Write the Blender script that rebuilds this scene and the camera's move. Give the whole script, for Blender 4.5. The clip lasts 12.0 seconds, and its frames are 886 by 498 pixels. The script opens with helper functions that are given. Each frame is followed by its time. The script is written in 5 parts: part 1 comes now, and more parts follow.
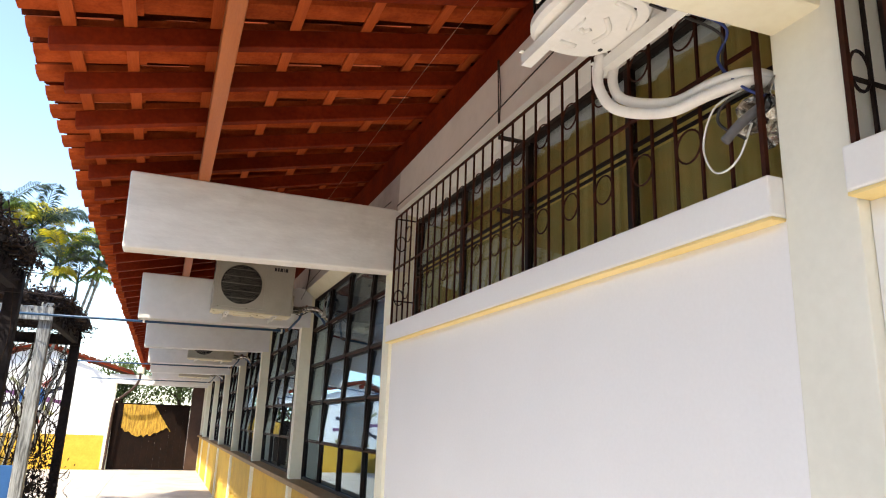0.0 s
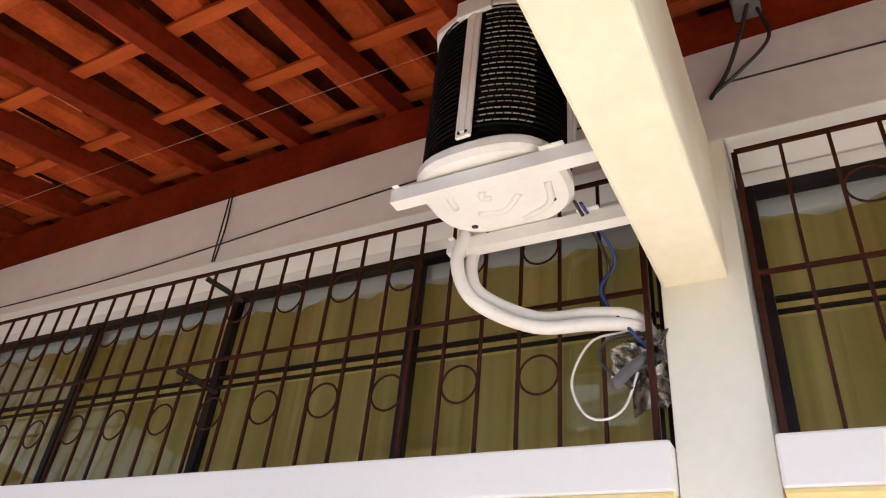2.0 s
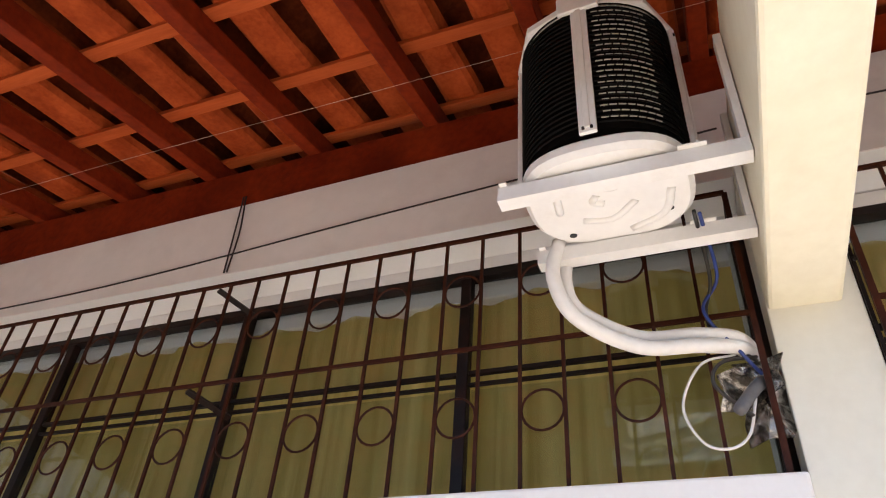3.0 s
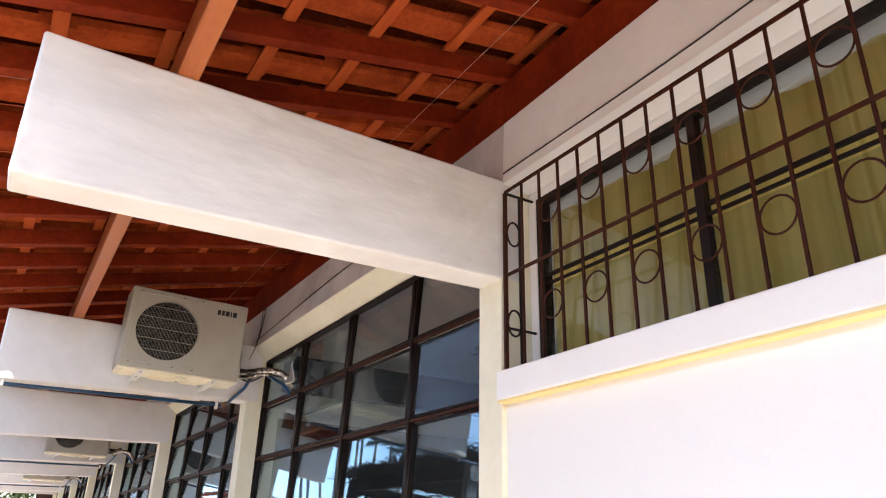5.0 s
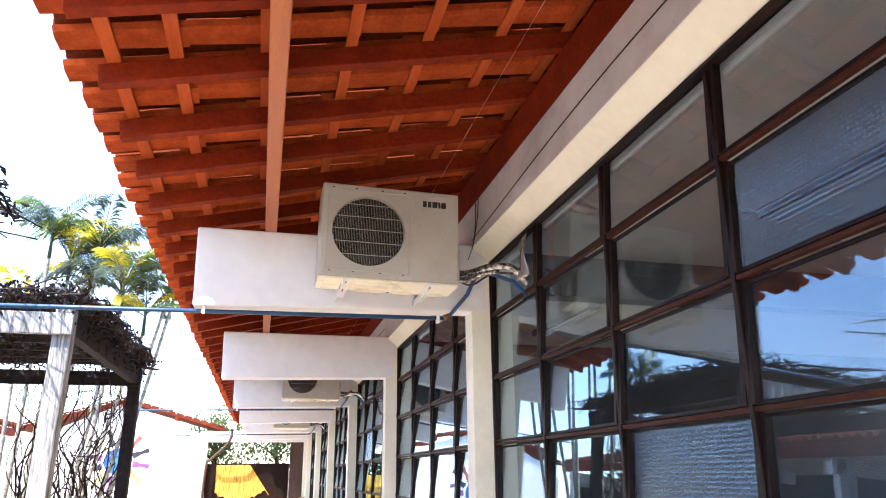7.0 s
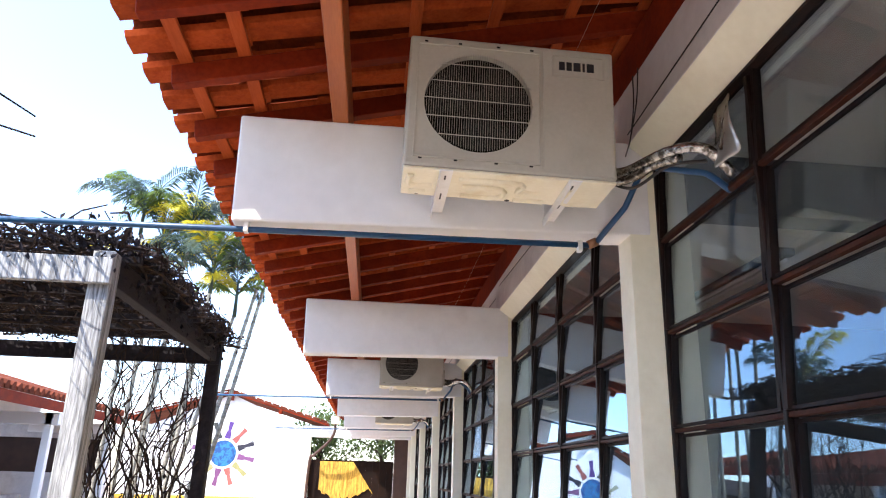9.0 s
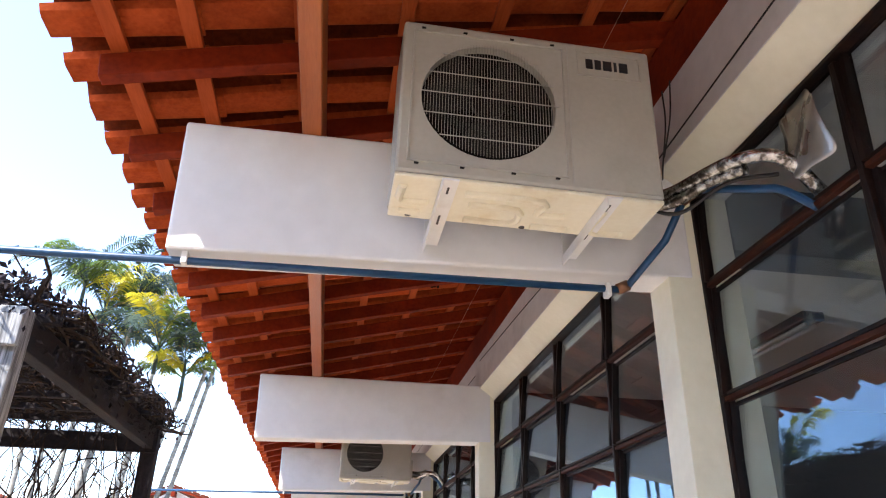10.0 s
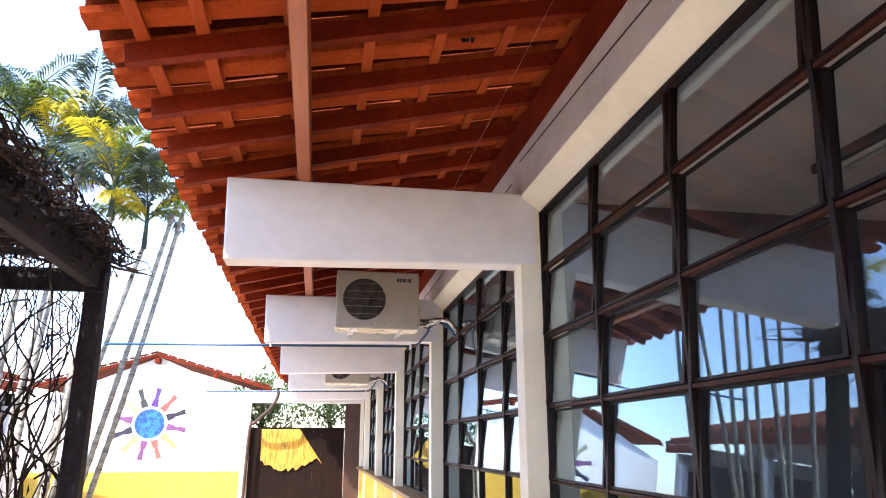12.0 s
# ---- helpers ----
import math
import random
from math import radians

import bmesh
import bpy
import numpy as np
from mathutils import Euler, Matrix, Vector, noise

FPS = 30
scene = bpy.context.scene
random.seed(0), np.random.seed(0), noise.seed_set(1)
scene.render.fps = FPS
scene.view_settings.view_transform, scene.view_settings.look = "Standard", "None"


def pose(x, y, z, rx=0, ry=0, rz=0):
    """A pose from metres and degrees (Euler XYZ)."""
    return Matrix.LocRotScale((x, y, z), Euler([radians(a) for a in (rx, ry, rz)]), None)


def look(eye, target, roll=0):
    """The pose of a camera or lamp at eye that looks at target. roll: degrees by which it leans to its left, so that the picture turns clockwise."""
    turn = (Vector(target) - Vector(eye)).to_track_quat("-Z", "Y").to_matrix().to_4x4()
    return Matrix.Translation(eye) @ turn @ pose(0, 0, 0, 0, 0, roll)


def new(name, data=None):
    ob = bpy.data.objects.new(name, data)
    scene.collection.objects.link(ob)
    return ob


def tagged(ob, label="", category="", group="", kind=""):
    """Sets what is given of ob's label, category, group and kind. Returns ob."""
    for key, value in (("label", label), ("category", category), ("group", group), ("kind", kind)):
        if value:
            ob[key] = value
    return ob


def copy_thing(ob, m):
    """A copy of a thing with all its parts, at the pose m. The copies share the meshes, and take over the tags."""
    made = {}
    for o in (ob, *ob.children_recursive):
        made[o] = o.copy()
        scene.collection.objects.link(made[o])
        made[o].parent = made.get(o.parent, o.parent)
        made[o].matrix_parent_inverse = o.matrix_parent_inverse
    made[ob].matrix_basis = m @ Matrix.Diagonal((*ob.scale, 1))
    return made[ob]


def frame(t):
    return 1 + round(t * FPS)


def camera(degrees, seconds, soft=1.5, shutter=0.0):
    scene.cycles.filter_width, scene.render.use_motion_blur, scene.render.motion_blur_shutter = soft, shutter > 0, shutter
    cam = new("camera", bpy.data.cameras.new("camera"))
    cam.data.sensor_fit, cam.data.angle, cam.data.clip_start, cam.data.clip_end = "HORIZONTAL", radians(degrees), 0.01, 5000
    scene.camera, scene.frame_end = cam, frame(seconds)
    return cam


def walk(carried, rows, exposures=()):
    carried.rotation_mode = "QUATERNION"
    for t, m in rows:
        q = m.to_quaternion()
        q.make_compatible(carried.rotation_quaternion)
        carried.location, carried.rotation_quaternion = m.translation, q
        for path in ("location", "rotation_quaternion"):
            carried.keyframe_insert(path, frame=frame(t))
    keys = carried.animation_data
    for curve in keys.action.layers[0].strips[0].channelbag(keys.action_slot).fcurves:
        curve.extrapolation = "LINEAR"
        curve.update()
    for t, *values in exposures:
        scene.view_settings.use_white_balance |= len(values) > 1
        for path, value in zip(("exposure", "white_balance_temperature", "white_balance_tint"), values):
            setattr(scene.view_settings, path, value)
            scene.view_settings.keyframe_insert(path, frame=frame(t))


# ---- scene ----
cam = camera(64.8, 12.0, soft=1.1)
PATH = [
    (0, (-1.257, -4.139, 1.656), (-0.561, -2.33, 2.148), 2.1),
    (0.5, (-1.296, -3.933, 1.705), (-0.444, -2.25, 2.37), 3.2),
    (1, (-1.28, -3.724, 1.713), (-0.268, -2.226, 2.569), 4.8),
    (1.5, (-1.291, -3.501, 1.726), (-0.046, -2.288, 2.715), 6.9),
    (2, (-1.384, -3.264, 1.771), (0.048, -2.4, 2.867), 6.2),
    (2.5, (-1.397, -3.066, 1.764), (0.015, -2.352, 2.987), 7.8),
    (2.7, (-1.377, -2.987, 1.767), (0.071, -2.391, 3.011), 4.7),
    (4.5, (-1.425, -2.198, 1.714), (-0.324, -0.717, 2.486), 1.7),
    (5, (-1.42, -1.947, 1.702), (-0.47, -0.365, 2.473), 1.5),
    (5.5, (-1.387, -1.676, 1.682), (-0.578, 0.021, 2.365), 0.0),
    (6, (-1.276, -1.389, 1.671), (-0.666, 0.401, 2.324), -0.5),
    (6.5, (-1.234, -1.07, 1.658), (-0.733, 0.75, 2.317), 1.4),
    (7, (-1.154, -0.777, 1.675), (-0.687, 1.068, 2.289), -0.6),
    (7.5, (-1.019, -0.442, 1.677), (-0.749, 1.45, 2.265), -0.2),
    (7.7, (-1.022, -0.326, 1.657), (-0.783, 1.569, 2.252), 0.6),
    (9.3, (-0.981, 0.75, 1.647), (-0.811, 2.637, 2.288), 1.6),
    (9.5, (-0.993, 0.875, 1.655), (-0.772, 2.712, 2.415), 0.9),
    (10, (-1.033, 1.161, 1.686), (-0.766, 2.946, 2.548), 1.1),
    (10.5, (-1.062, 1.512, 1.676), (-0.851, 3.373, 2.377), 2.4),
    (11, (-1.081, 1.897, 1.667), (-0.714, 3.746, 2.336), 0.2),
    (11.5, (-1.081, 2.247, 1.654), (-0.677, 4.098, 2.294), -0.7),
    (12, (-1.065, 2.593, 1.658), (-0.728, 4.49, 2.192), -0.1),
]
walk(cam, [(t, look(eye, target, roll)) for t, eye, target, roll in PATH],
     ((0, 1.75, 7500, 8), (0.5, 2.04, 7500, 9), (1, 2.22, 7500, 10), (1.5, 2.22, 7450, 11), (2, 2.1, 7250, 12), (2.7, 2.06, 7050, 12), (4.3, 2.64, 7300, 14), (5.5, 2.44, 7050, 13),
      (6.3, 2.56, 6900, 14), (7, 2.92, 6850, 16), (7.6, 2.70, 6750, 15), (9.5, 2.44, 6700, 15), (10, 2.46, 6750, 15), (10.6, 2.74, 6700, 15), (11.5, 2.82, 6800, 18), (12, 2.70, 6850, 19)))

# ---- world, sun, exposure ----
SUN_WAY = Vector((0.73, 0.50, -1.0)).normalized()
world = bpy.data.worlds.new("sky")
scene.world = world
world.use_nodes = True
wt = world.node_tree
sky = wt.nodes.new("ShaderNodeTexSky")
sky.sky_type = "NISHITA"
sky.sun_disc = False
sky.sun_elevation = math.asin(-SUN_WAY.z)
sky.sun_rotation = radians(235.6)
sky.dust_density, sky.ozone_density, sky.altitude = 0.9, 3.2, 300
wt.nodes["Background"].inputs["Strength"].default_value = 0.15
wt.links.new(sky.outputs["Color"], wt.nodes["Background"].inputs["Color"])
sun_data = bpy.data.lights.new("sun", "SUN")
sun_data.energy, sun_data.angle, sun_data.color = 2.5, radians(0.5), (1.0, 0.95, 0.86)
sun = new("sun", sun_data)
sun.matrix_world = look(-SUN_WAY * 30, (0, 0, 0))

# ---- materials ----


def material(name, dark, light, scale=6.0, rough=0.7, metal=0.0, bump=0.15, fine=60.0, stretch=(1, 1, 1),
             per_piece=0.0, spec=0.5, lo=0.35, hi=0.65, stain=None, stain_scale=1.3):
    """Colour between dark and light by noise at two scales, with a fine bump."""
    m = bpy.data.materials.new(name)
    m.use_nodes = True
    nt = m.node_tree
    bsdf = nt.nodes["Principled BSDF"]
    co = nt.nodes.new("ShaderNodeTexCoord")
    mp = nt.nodes.new("ShaderNodeMapping")
    mp.inputs["Scale"].default_value = stretch
    nt.links.new(co.outputs["Object"], mp.inputs["Vector"])
    big, small = nt.nodes.new("ShaderNodeTexNoise"), nt.nodes.new("ShaderNodeTexNoise")
    for n, s, d in ((big, scale, 5), (small, fine, 4)):
        n.inputs["Scale"].default_value, n.inputs["Detail"].default_value = s, d
        nt.links.new(mp.outputs["Vector"], n.inputs["Vector"])
    add = nt.nodes.new("ShaderNodeMath")
    add.operation = "MULTIPLY_ADD"
    add.inputs[1].default_value, add.inputs[2].default_value = 0.35, 0.0
    nt.links.new(small.outputs["Fac"], add.inputs[0])
    mix = nt.nodes.new("ShaderNodeMath")
    mix.operation = "MULTIPLY_ADD"
    mix.inputs[1].default_value = 0.65
    nt.links.new(big.outputs["Fac"], mix.inputs[0])
    nt.links.new(add.outputs[0], mix.inputs[2])
    ramp = nt.nodes.new("ShaderNodeValToRGB")
    ramp.color_ramp.elements[0].position, ramp.color_ramp.elements[1].position = lo, hi
    ramp.color_ramp.elements[0].color, ramp.color_ramp.elements[1].color = (*dark, 1), (*light, 1)
    nt.links.new(mix.outputs[0], ramp.inputs["Fac"])
    colour = ramp.outputs["Color"]
    if stain:
        sn = nt.nodes.new("ShaderNodeTexNoise")
        sn.inputs["Scale"].default_value, sn.inputs["Detail"].default_value = stain_scale, 8
        sn.inputs["Roughness"].default_value = 0.65
        nt.links.new(co.outputs["Object"], sn.inputs["Vector"])
        sr = nt.nodes.new("ShaderNodeValToRGB")
        sr.color_ramp.elements[0].position, sr.color_ramp.elements[1].position = 0.52, 0.75
        sm = nt.nodes.new("ShaderNodeMix")
        sm.data_type = "RGBA"
        nt.links.new(sn.outputs["Fac"], sr.inputs["Fac"])
        nt.links.new(sr.outputs["Color"], sm.inputs["Factor"])
        nt.links.new(colour, sm.inputs["A"])
        sm.inputs["B"].default_value = (*stain, 1)
        colour = sm.outputs["Result"]
    if per_piece:
        info, hsv = nt.nodes.new("ShaderNodeObjectInfo"), nt.nodes.new("ShaderNodeHueSaturation")
        geo = nt.nodes.new("ShaderNodeNewGeometry")
        tot = nt.nodes.new("ShaderNodeMath")
        tot.operation = "ADD"
        nt.links.new(info.outputs["Random"], tot.inputs[0])
        nt.links.new(geo.outputs["Random Per Island"], tot.inputs[1])
        val = nt.nodes.new("ShaderNodeMapRange")
        val.inputs["From Max"].default_value = 2.0
        val.inputs["To Min"].default_value, val.inputs["To Max"].default_value = 1 - per_piece, 1 + per_piece
        nt.links.new(tot.outputs[0], val.inputs["Value"])
        nt.links.new(val.outputs["Result"], hsv.inputs["Value"])
        nt.links.new(colour, hsv.inputs["Color"])
        colour = hsv.outputs["Color"]
    nt.links.new(colour, bsdf.inputs["Base Color"])
    rr = nt.nodes.new("ShaderNodeMapRange")
    rr.inputs["To Min"].default_value, rr.inputs["To Max"].default_value = max(rough - 0.1, 0.03), min(rough + 0.1, 1)
    nt.links.new(mix.outputs[0], rr.inputs["Value"])
    nt.links.new(rr.outputs["Result"], bsdf.inputs["Roughness"])
    bsdf.inputs["Metallic"].default_value = metal
    bsdf.inputs["Specular IOR Level"].default_value = spec
    if bump:
        b = nt.nodes.new("ShaderNodeBump")
        b.inputs["Strength"].default_value, b.inputs["Distance"].default_value = bump, 0.01
        nt.links.new(mix.outputs[0], b.inputs["Height"])
        nt.links.new(b.outputs["Normal"], bsdf.inputs["Normal"])
    return m


def glass_material(name, tint, gloss_rough, base_gloss, bump=0.0, bump_scale=80.0, veil=0.0):
    """A thin pane: clear with a sky-blue sheen that grows towards a glancing view, and a film of dust."""
    m = bpy.data.materials.new(name)
    m.use_nodes = True
    nt = m.node_tree
    out = nt.nodes["Material Output"]
    nt.nodes.remove(nt.nodes["Principled BSDF"])
    clear, gloss = nt.nodes.new("ShaderNodeBsdfTransparent"), nt.nodes.new("ShaderNodeBsdfGlossy")
    clear.inputs["Color"].default_value = (*tint, 1)
    gloss.inputs["Roughness"].default_value = gloss_rough
    # sky blue put into the sheen colour, so reflected sky reads bluer
    gloss.inputs["Color"].default_value = (0.64, 0.84, 1.0, 1)
    lw, mix = nt.nodes.new("ShaderNodeLayerWeight"), nt.nodes.new("ShaderNodeMixShader")
    lw.inputs["Blend"].default_value = 0.5
    power, sheen = nt.nodes.new("ShaderNodeMath"), nt.nodes.new("ShaderNodeMath")
    power.operation, sheen.operation = "POWER", "MULTIPLY_ADD"
    power.inputs[1].default_value = 3.8
    sheen.inputs[1].default_value, sheen.inputs[2].default_value = 1 - base_gloss, base_gloss
    nt.links.new(lw.outputs["Facing"], power.inputs[0])
    nt.links.new(power.outputs[0], sheen.inputs[0])
    nt.links.new(sheen.outputs[0], mix.inputs["Fac"])
    nt.links.new(clear.outputs[0], mix.inputs[1])
    nt.links.new(gloss.outputs[0], mix.inputs[2])
    last = mix
    if veil:
        dust, over = nt.nodes.new("ShaderNodeBsdfDiffuse"), nt.nodes.new("ShaderNodeMixShader")
        dust.inputs["Color"].default_value = (0.5, 0.5, 0.48, 1)
        sm = nt.nodes.new("ShaderNodeTexNoise")
        sm.inputs["Scale"].default_value, sm.inputs["Detail"].default_value = 5.0, 6
        rg = nt.nodes.new("ShaderNodeMapRange")
        rg.inputs["From Min"].default_value, rg.inputs["From Max"].default_value = 0.3, 0.7
        rg.inputs["To Min"].default_value, rg.inputs["To Max"].default_value = veil * 0.5, veil * 1.5
        nt.links.new(sm.outputs["Fac"], rg.inputs["Value"])
        nt.links.new(rg.outputs["Result"], over.inputs["Fac"])
        nt.links.new(mix.outputs[0], over.inputs[1])
        nt.links.new(dust.outputs[0], over.inputs[2])
        last = over
    nt.links.new(last.outputs[0], out.inputs["Surface"])
    if bump:
        vo, b = nt.nodes.new("ShaderNodeTexVoronoi"), nt.nodes.new("ShaderNodeBump")
        co = nt.nodes.new("ShaderNodeTexCoord")
        vo.inputs["Scale"].default_value = bump_scale
        vo.inputs["Randomness"].default_value = 0.15
        nt.links.new(co.outputs["Object"], vo.inputs["Vector"])
        b.inputs["Strength"].default_value, b.inputs["Distance"].default_value = bump, 0.004
        nt.links.new(vo.outputs["Distance"], b.inputs["Height"])
        nt.links.new(b.outputs["Normal"], gloss.inputs["Normal"])
    return m


PLASTER = material("white_plaster", (0.69, 0.69, 0.69), (0.80, 0.80, 0.80), 3.0, 0.75, bump=0.45, fine=16, lo=0.3, hi=0.7, stain=(0.64, 0.63, 0.615), stain_scale=2.2)
ROUGHCAST = material("trowelled_white_plaster", (0.62, 0.61, 0.605), (0.76, 0.755, 0.75), 2.6, 0.8, bump=1.3, fine=7, stretch=(0.8, 1, 2.2), stain=(0.53, 0.51, 0.50), stain_scale=2.0)
WALLPAINT = material("smooth_white_wall_paint", (0.79, 0.785, 0.78), (0.83, 0.825, 0.82), 1.5, 0.6, bump=0.08, fine=90)
PALE = material("pale_wall_paint", (0.72, 0.71, 0.62), (0.79, 0.78, 0.69), 2.0, 0.65, bump=0.15, fine=40, stain=(0.70, 0.68, 0.58))
LINTEL_WHITE = material("old_white_lintel_paint", (0.74, 0.73, 0.725), (0.82, 0.81, 0.80), 2.2, 0.8, bump=0.4, fine=20, stain=(0.66, 0.64, 0.63), stain_scale=1.8)
CREAM = material("cream_paint", (0.76, 0.73, 0.57), (0.84, 0.81, 0.66), 3.0, 0.65, bump=0.25, fine=30, stain=(0.66, 0.60, 0.46))
# yellow glow of bounced light below the sills, put into a colour
LIP_BOUNCE = material("sill_bounce_yellow", (0.80, 0.62, 0.26), (0.84, 0.68, 0.34), 4.0, 0.6, bump=0.1)
OCHRE = material("ochre_dado_paint", (0.62, 0.36, 0.035), (0.74, 0.46, 0.06), 3.5, 0.7, bump=0.7, fine=18, stain=(0.5, 0.27, 0.03))
LEDGE = material("brown_ledge_paint", (0.22, 0.12, 0.04), (0.34, 0.20, 0.08), 5.0, 0.55, bump=0.2)
# stained plaster greyed further for shade under the veranda roofs
SHADED_WALL = material("weathered_plaster_shade_grey", (0.53, 0.51, 0.505), (0.68, 0.66, 0.65), 2.2, 0.8, bump=0.4, fine=20, lo=0.3, hi=0.7, stain=(0.40, 0.37, 0.37), stain_scale=1.8)
TIMBER = material("red_oxide_painted_timber", (0.125, 0.0112, 0.0027), (0.235, 0.0275, 0.0058), 5.0, 0.7, bump=0.35, fine=40, spec=0.12, stain=(0.095, 0.009, 0.002))
# lighter, oranger copy of the rafter paint, with floor light put in
PURLIN_LIT = material("timber_paint_lit_from_below", (0.31, 0.078, 0.018), (0.42, 0.118, 0.030), 4.0, 0.45, bump=0.25, fine=50, stretch=(4, 0.4, 4))
TILE = material("terracotta_tile", (0.27, 0.039, 0.009), (0.45, 0.082, 0.021), 9.0, 0.9, bump=0.6, fine=70, per_piece=0.3, spec=0.10, stain=(0.22, 0.031, 0.008), stain_scale=5)
# darker copy of the tile for covers: shade of the gaps painted in
SHADED_TILE = material("terracotta_with_gap_shade", (0.075, 0.013, 0.004), (0.20, 0.036, 0.010), 7.0, 0.95, bump=0.6, fine=60, per_piece=0.4, spec=0.08, stain=(0.05, 0.009, 0.003), stain_scale=5)
# rafter red made lighter for battens: ground light on their undersides is painted
BATTEN_LIT = material("red_batten_paint_lit_from_below", (0.33, 0.056, 0.014), (0.46, 0.092, 0.024), 5.0, 0.7, bump=0.35, fine=40, spec=0.12, stretch=(4, 0.4, 4))
WORN_TILE = material("weathered_terracotta", (0.085, 0.022, 0.012), (0.19, 0.055, 0.032), 4.0, 0.95, bump=0.6, fine=30, per_piece=0.3, spec=0.1)
STEEL = material("dark_brown_painted_steel", (0.0035, 0.0013, 0.0010), (0.012, 0.0044, 0.0030), 12.0, 0.5, bump=0.2, spec=0.25, stain=(0.030, 0.011, 0.006), stain_scale=6)
# lighter copy of the brown steel, for rails and bars that catch light
LIT_RAIL = material("red_brown_steel_rail_lit", (0.022, 0.0055, 0.0025), (0.060, 0.015, 0.0065), 14.0, 0.55, bump=0.25, spec=0.16)
# upright streaks in the colour stand for light and shade on the folds
CURTAIN = material("olive_curtain_fold_shading", (0.48, 0.37, 0.10), (0.78, 0.63, 0.235), 13.0, 0.9, bump=0.5, fine=45, stretch=(1, 1, 0.02), spec=0.1, lo=0.38, hi=0.64)
PALE_BLIND = material("pale_grey_fabric", (0.68, 0.68, 0.64), (0.78, 0.78, 0.74), 5.0, 0.9, bump=0.2, fine=90, spec=0.1)
# near-black copy of the room paint: the dimness of the rooms is in it
ROOM_SHADE = material("indoor_wall_with_room_shade", (0.075, 0.08, 0.09), (0.11, 0.115, 0.13), 2.0, 0.7, bump=0.1)
CEILING_WHITE = material("indoor_ceiling_paint", (0.74, 0.71, 0.64), (0.82, 0.79, 0.72), 2.0, 0.7, bump=0.1)
ROOM_FLOOR = material("indoor_cement_floor", (0.30, 0.28, 0.26), (0.40, 0.38, 0.35), 3.0, 0.5, bump=0.1)
# pale copy of the room paint, to brighten the curtains from behind
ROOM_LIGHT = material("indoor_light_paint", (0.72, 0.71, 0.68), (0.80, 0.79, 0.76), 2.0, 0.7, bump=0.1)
AC_WHITE = material("off_white_appliance_paint", (0.40, 0.38, 0.32), (0.46, 0.44, 0.375), 3.0, 0.4, bump=0.05, stain=(0.36, 0.335, 0.27))
# bright cream includes the warm light the pan catches from below
AC_PAN_BOUNCE = material("pan_with_floor_bounce", (0.74, 0.69, 0.53), (0.82, 0.78, 0.63), 6.0, 0.45, bump=0.1, stain=(0.60, 0.50, 0.32), stain_scale=4)
WHITE_METAL = material("white_powder_coated_metal", (0.76, 0.76, 0.75), (0.83, 0.83, 0.82), 5.0, 0.4, bump=0.06, stain=(0.68, 0.66, 0.62), stain_scale=6)
BLACK_FIN = material("black_condenser_fins", (0.0012, 0.001, 0.001), (0.004, 0.0032, 0.003), 30.0, 0.6, bump=0.2, spec=0.1)
DARK_FAN = material("dark_grey_plastic", (0.003, 0.0026, 0.0026), (0.009, 0.008, 0.0075), 8.0, 0.55, bump=0.05, spec=0.2)
NEST = material("dark_dry_mud", (0.012, 0.008, 0.006), (0.035, 0.022, 0.015), 30.0, 0.95, bump=0.6, spec=0.1)
WIRE_GREY = material("grey_coated_wire", (0.40, 0.39, 0.34), (0.48, 0.465, 0.42), 8.0, 0.5, metal=0.1, bump=0)
DARK_WIRE = material("pale_upright_wire", (0.30, 0.285, 0.25), (0.38, 0.36, 0.32), 8.0, 0.6, bump=0)
INK = material("black_print", (0.015, 0.015, 0.018), (0.025, 0.025, 0.028), 20.0, 0.5, bump=0)
FOIL = material("crumpled_silver_foil", (0.10, 0.085, 0.07), (0.66, 0.64, 0.60), 38.0, 0.22, metal=0.9, bump=1.0, fine=90, lo=0.44, hi=0.58)
FILM = material("smooth_silver_film", (0.30, 0.29, 0.27), (0.52, 0.50, 0.47), 7.0, 0.28, metal=0.85, bump=0.35, fine=18)
FOAM = material("white_foam_pipe_wrap", (0.70, 0.69, 0.68), (0.80, 0.79, 0.78), 14.0, 0.75, bump=0.25, fine=60)
GREY_FOAM = material("grey_rubber_tube", (0.09, 0.09, 0.10), (0.15, 0.15, 0.16), 14.0, 0.7, bump=0.2)
BLUE_PIPE = material("blue_plastic_pipe", (0.007, 0.045, 0.12), (0.013, 0.075, 0.17), 6.0, 0.4, bump=0.05)
BLACK_CABLE = material("black_cable", (0.012, 0.011, 0.011), (0.03, 0.027, 0.026), 20.0, 0.5, bump=0)
BLUE_CABLE = material("blue_cable", (0.02, 0.04, 0.18), (0.03, 0.06, 0.26), 20.0, 0.5, bump=0)
STRING = material("pale_string", (0.45, 0.30, 0.22), (0.6, 0.42, 0.32), 20.0, 0.7, bump=0)
COPPER = material("brown_elbow", (0.16, 0.07, 0.03), (0.26, 0.12, 0.06), 12.0, 0.5, bump=0.1)
# weathered pergola wood in two tones: sun and shade are in the colours
WOOD_SUNLIT = material("weathered_grey_wood_sunlit", (0.10, 0.105, 0.11), (0.42, 0.44, 0.45), 3.0, 0.85, bump=0.8, fine=12, stretch=(9, 9, 0.7), lo=0.38, hi=0.62)
WOOD_SHADED = material("weathered_wood_shaded", (0.007, 0.0055, 0.008), (0.024, 0.020, 0.024), 3.0, 0.85, bump=0.6, fine=14, stretch=(7, 1.2, 7), spec=0.3)
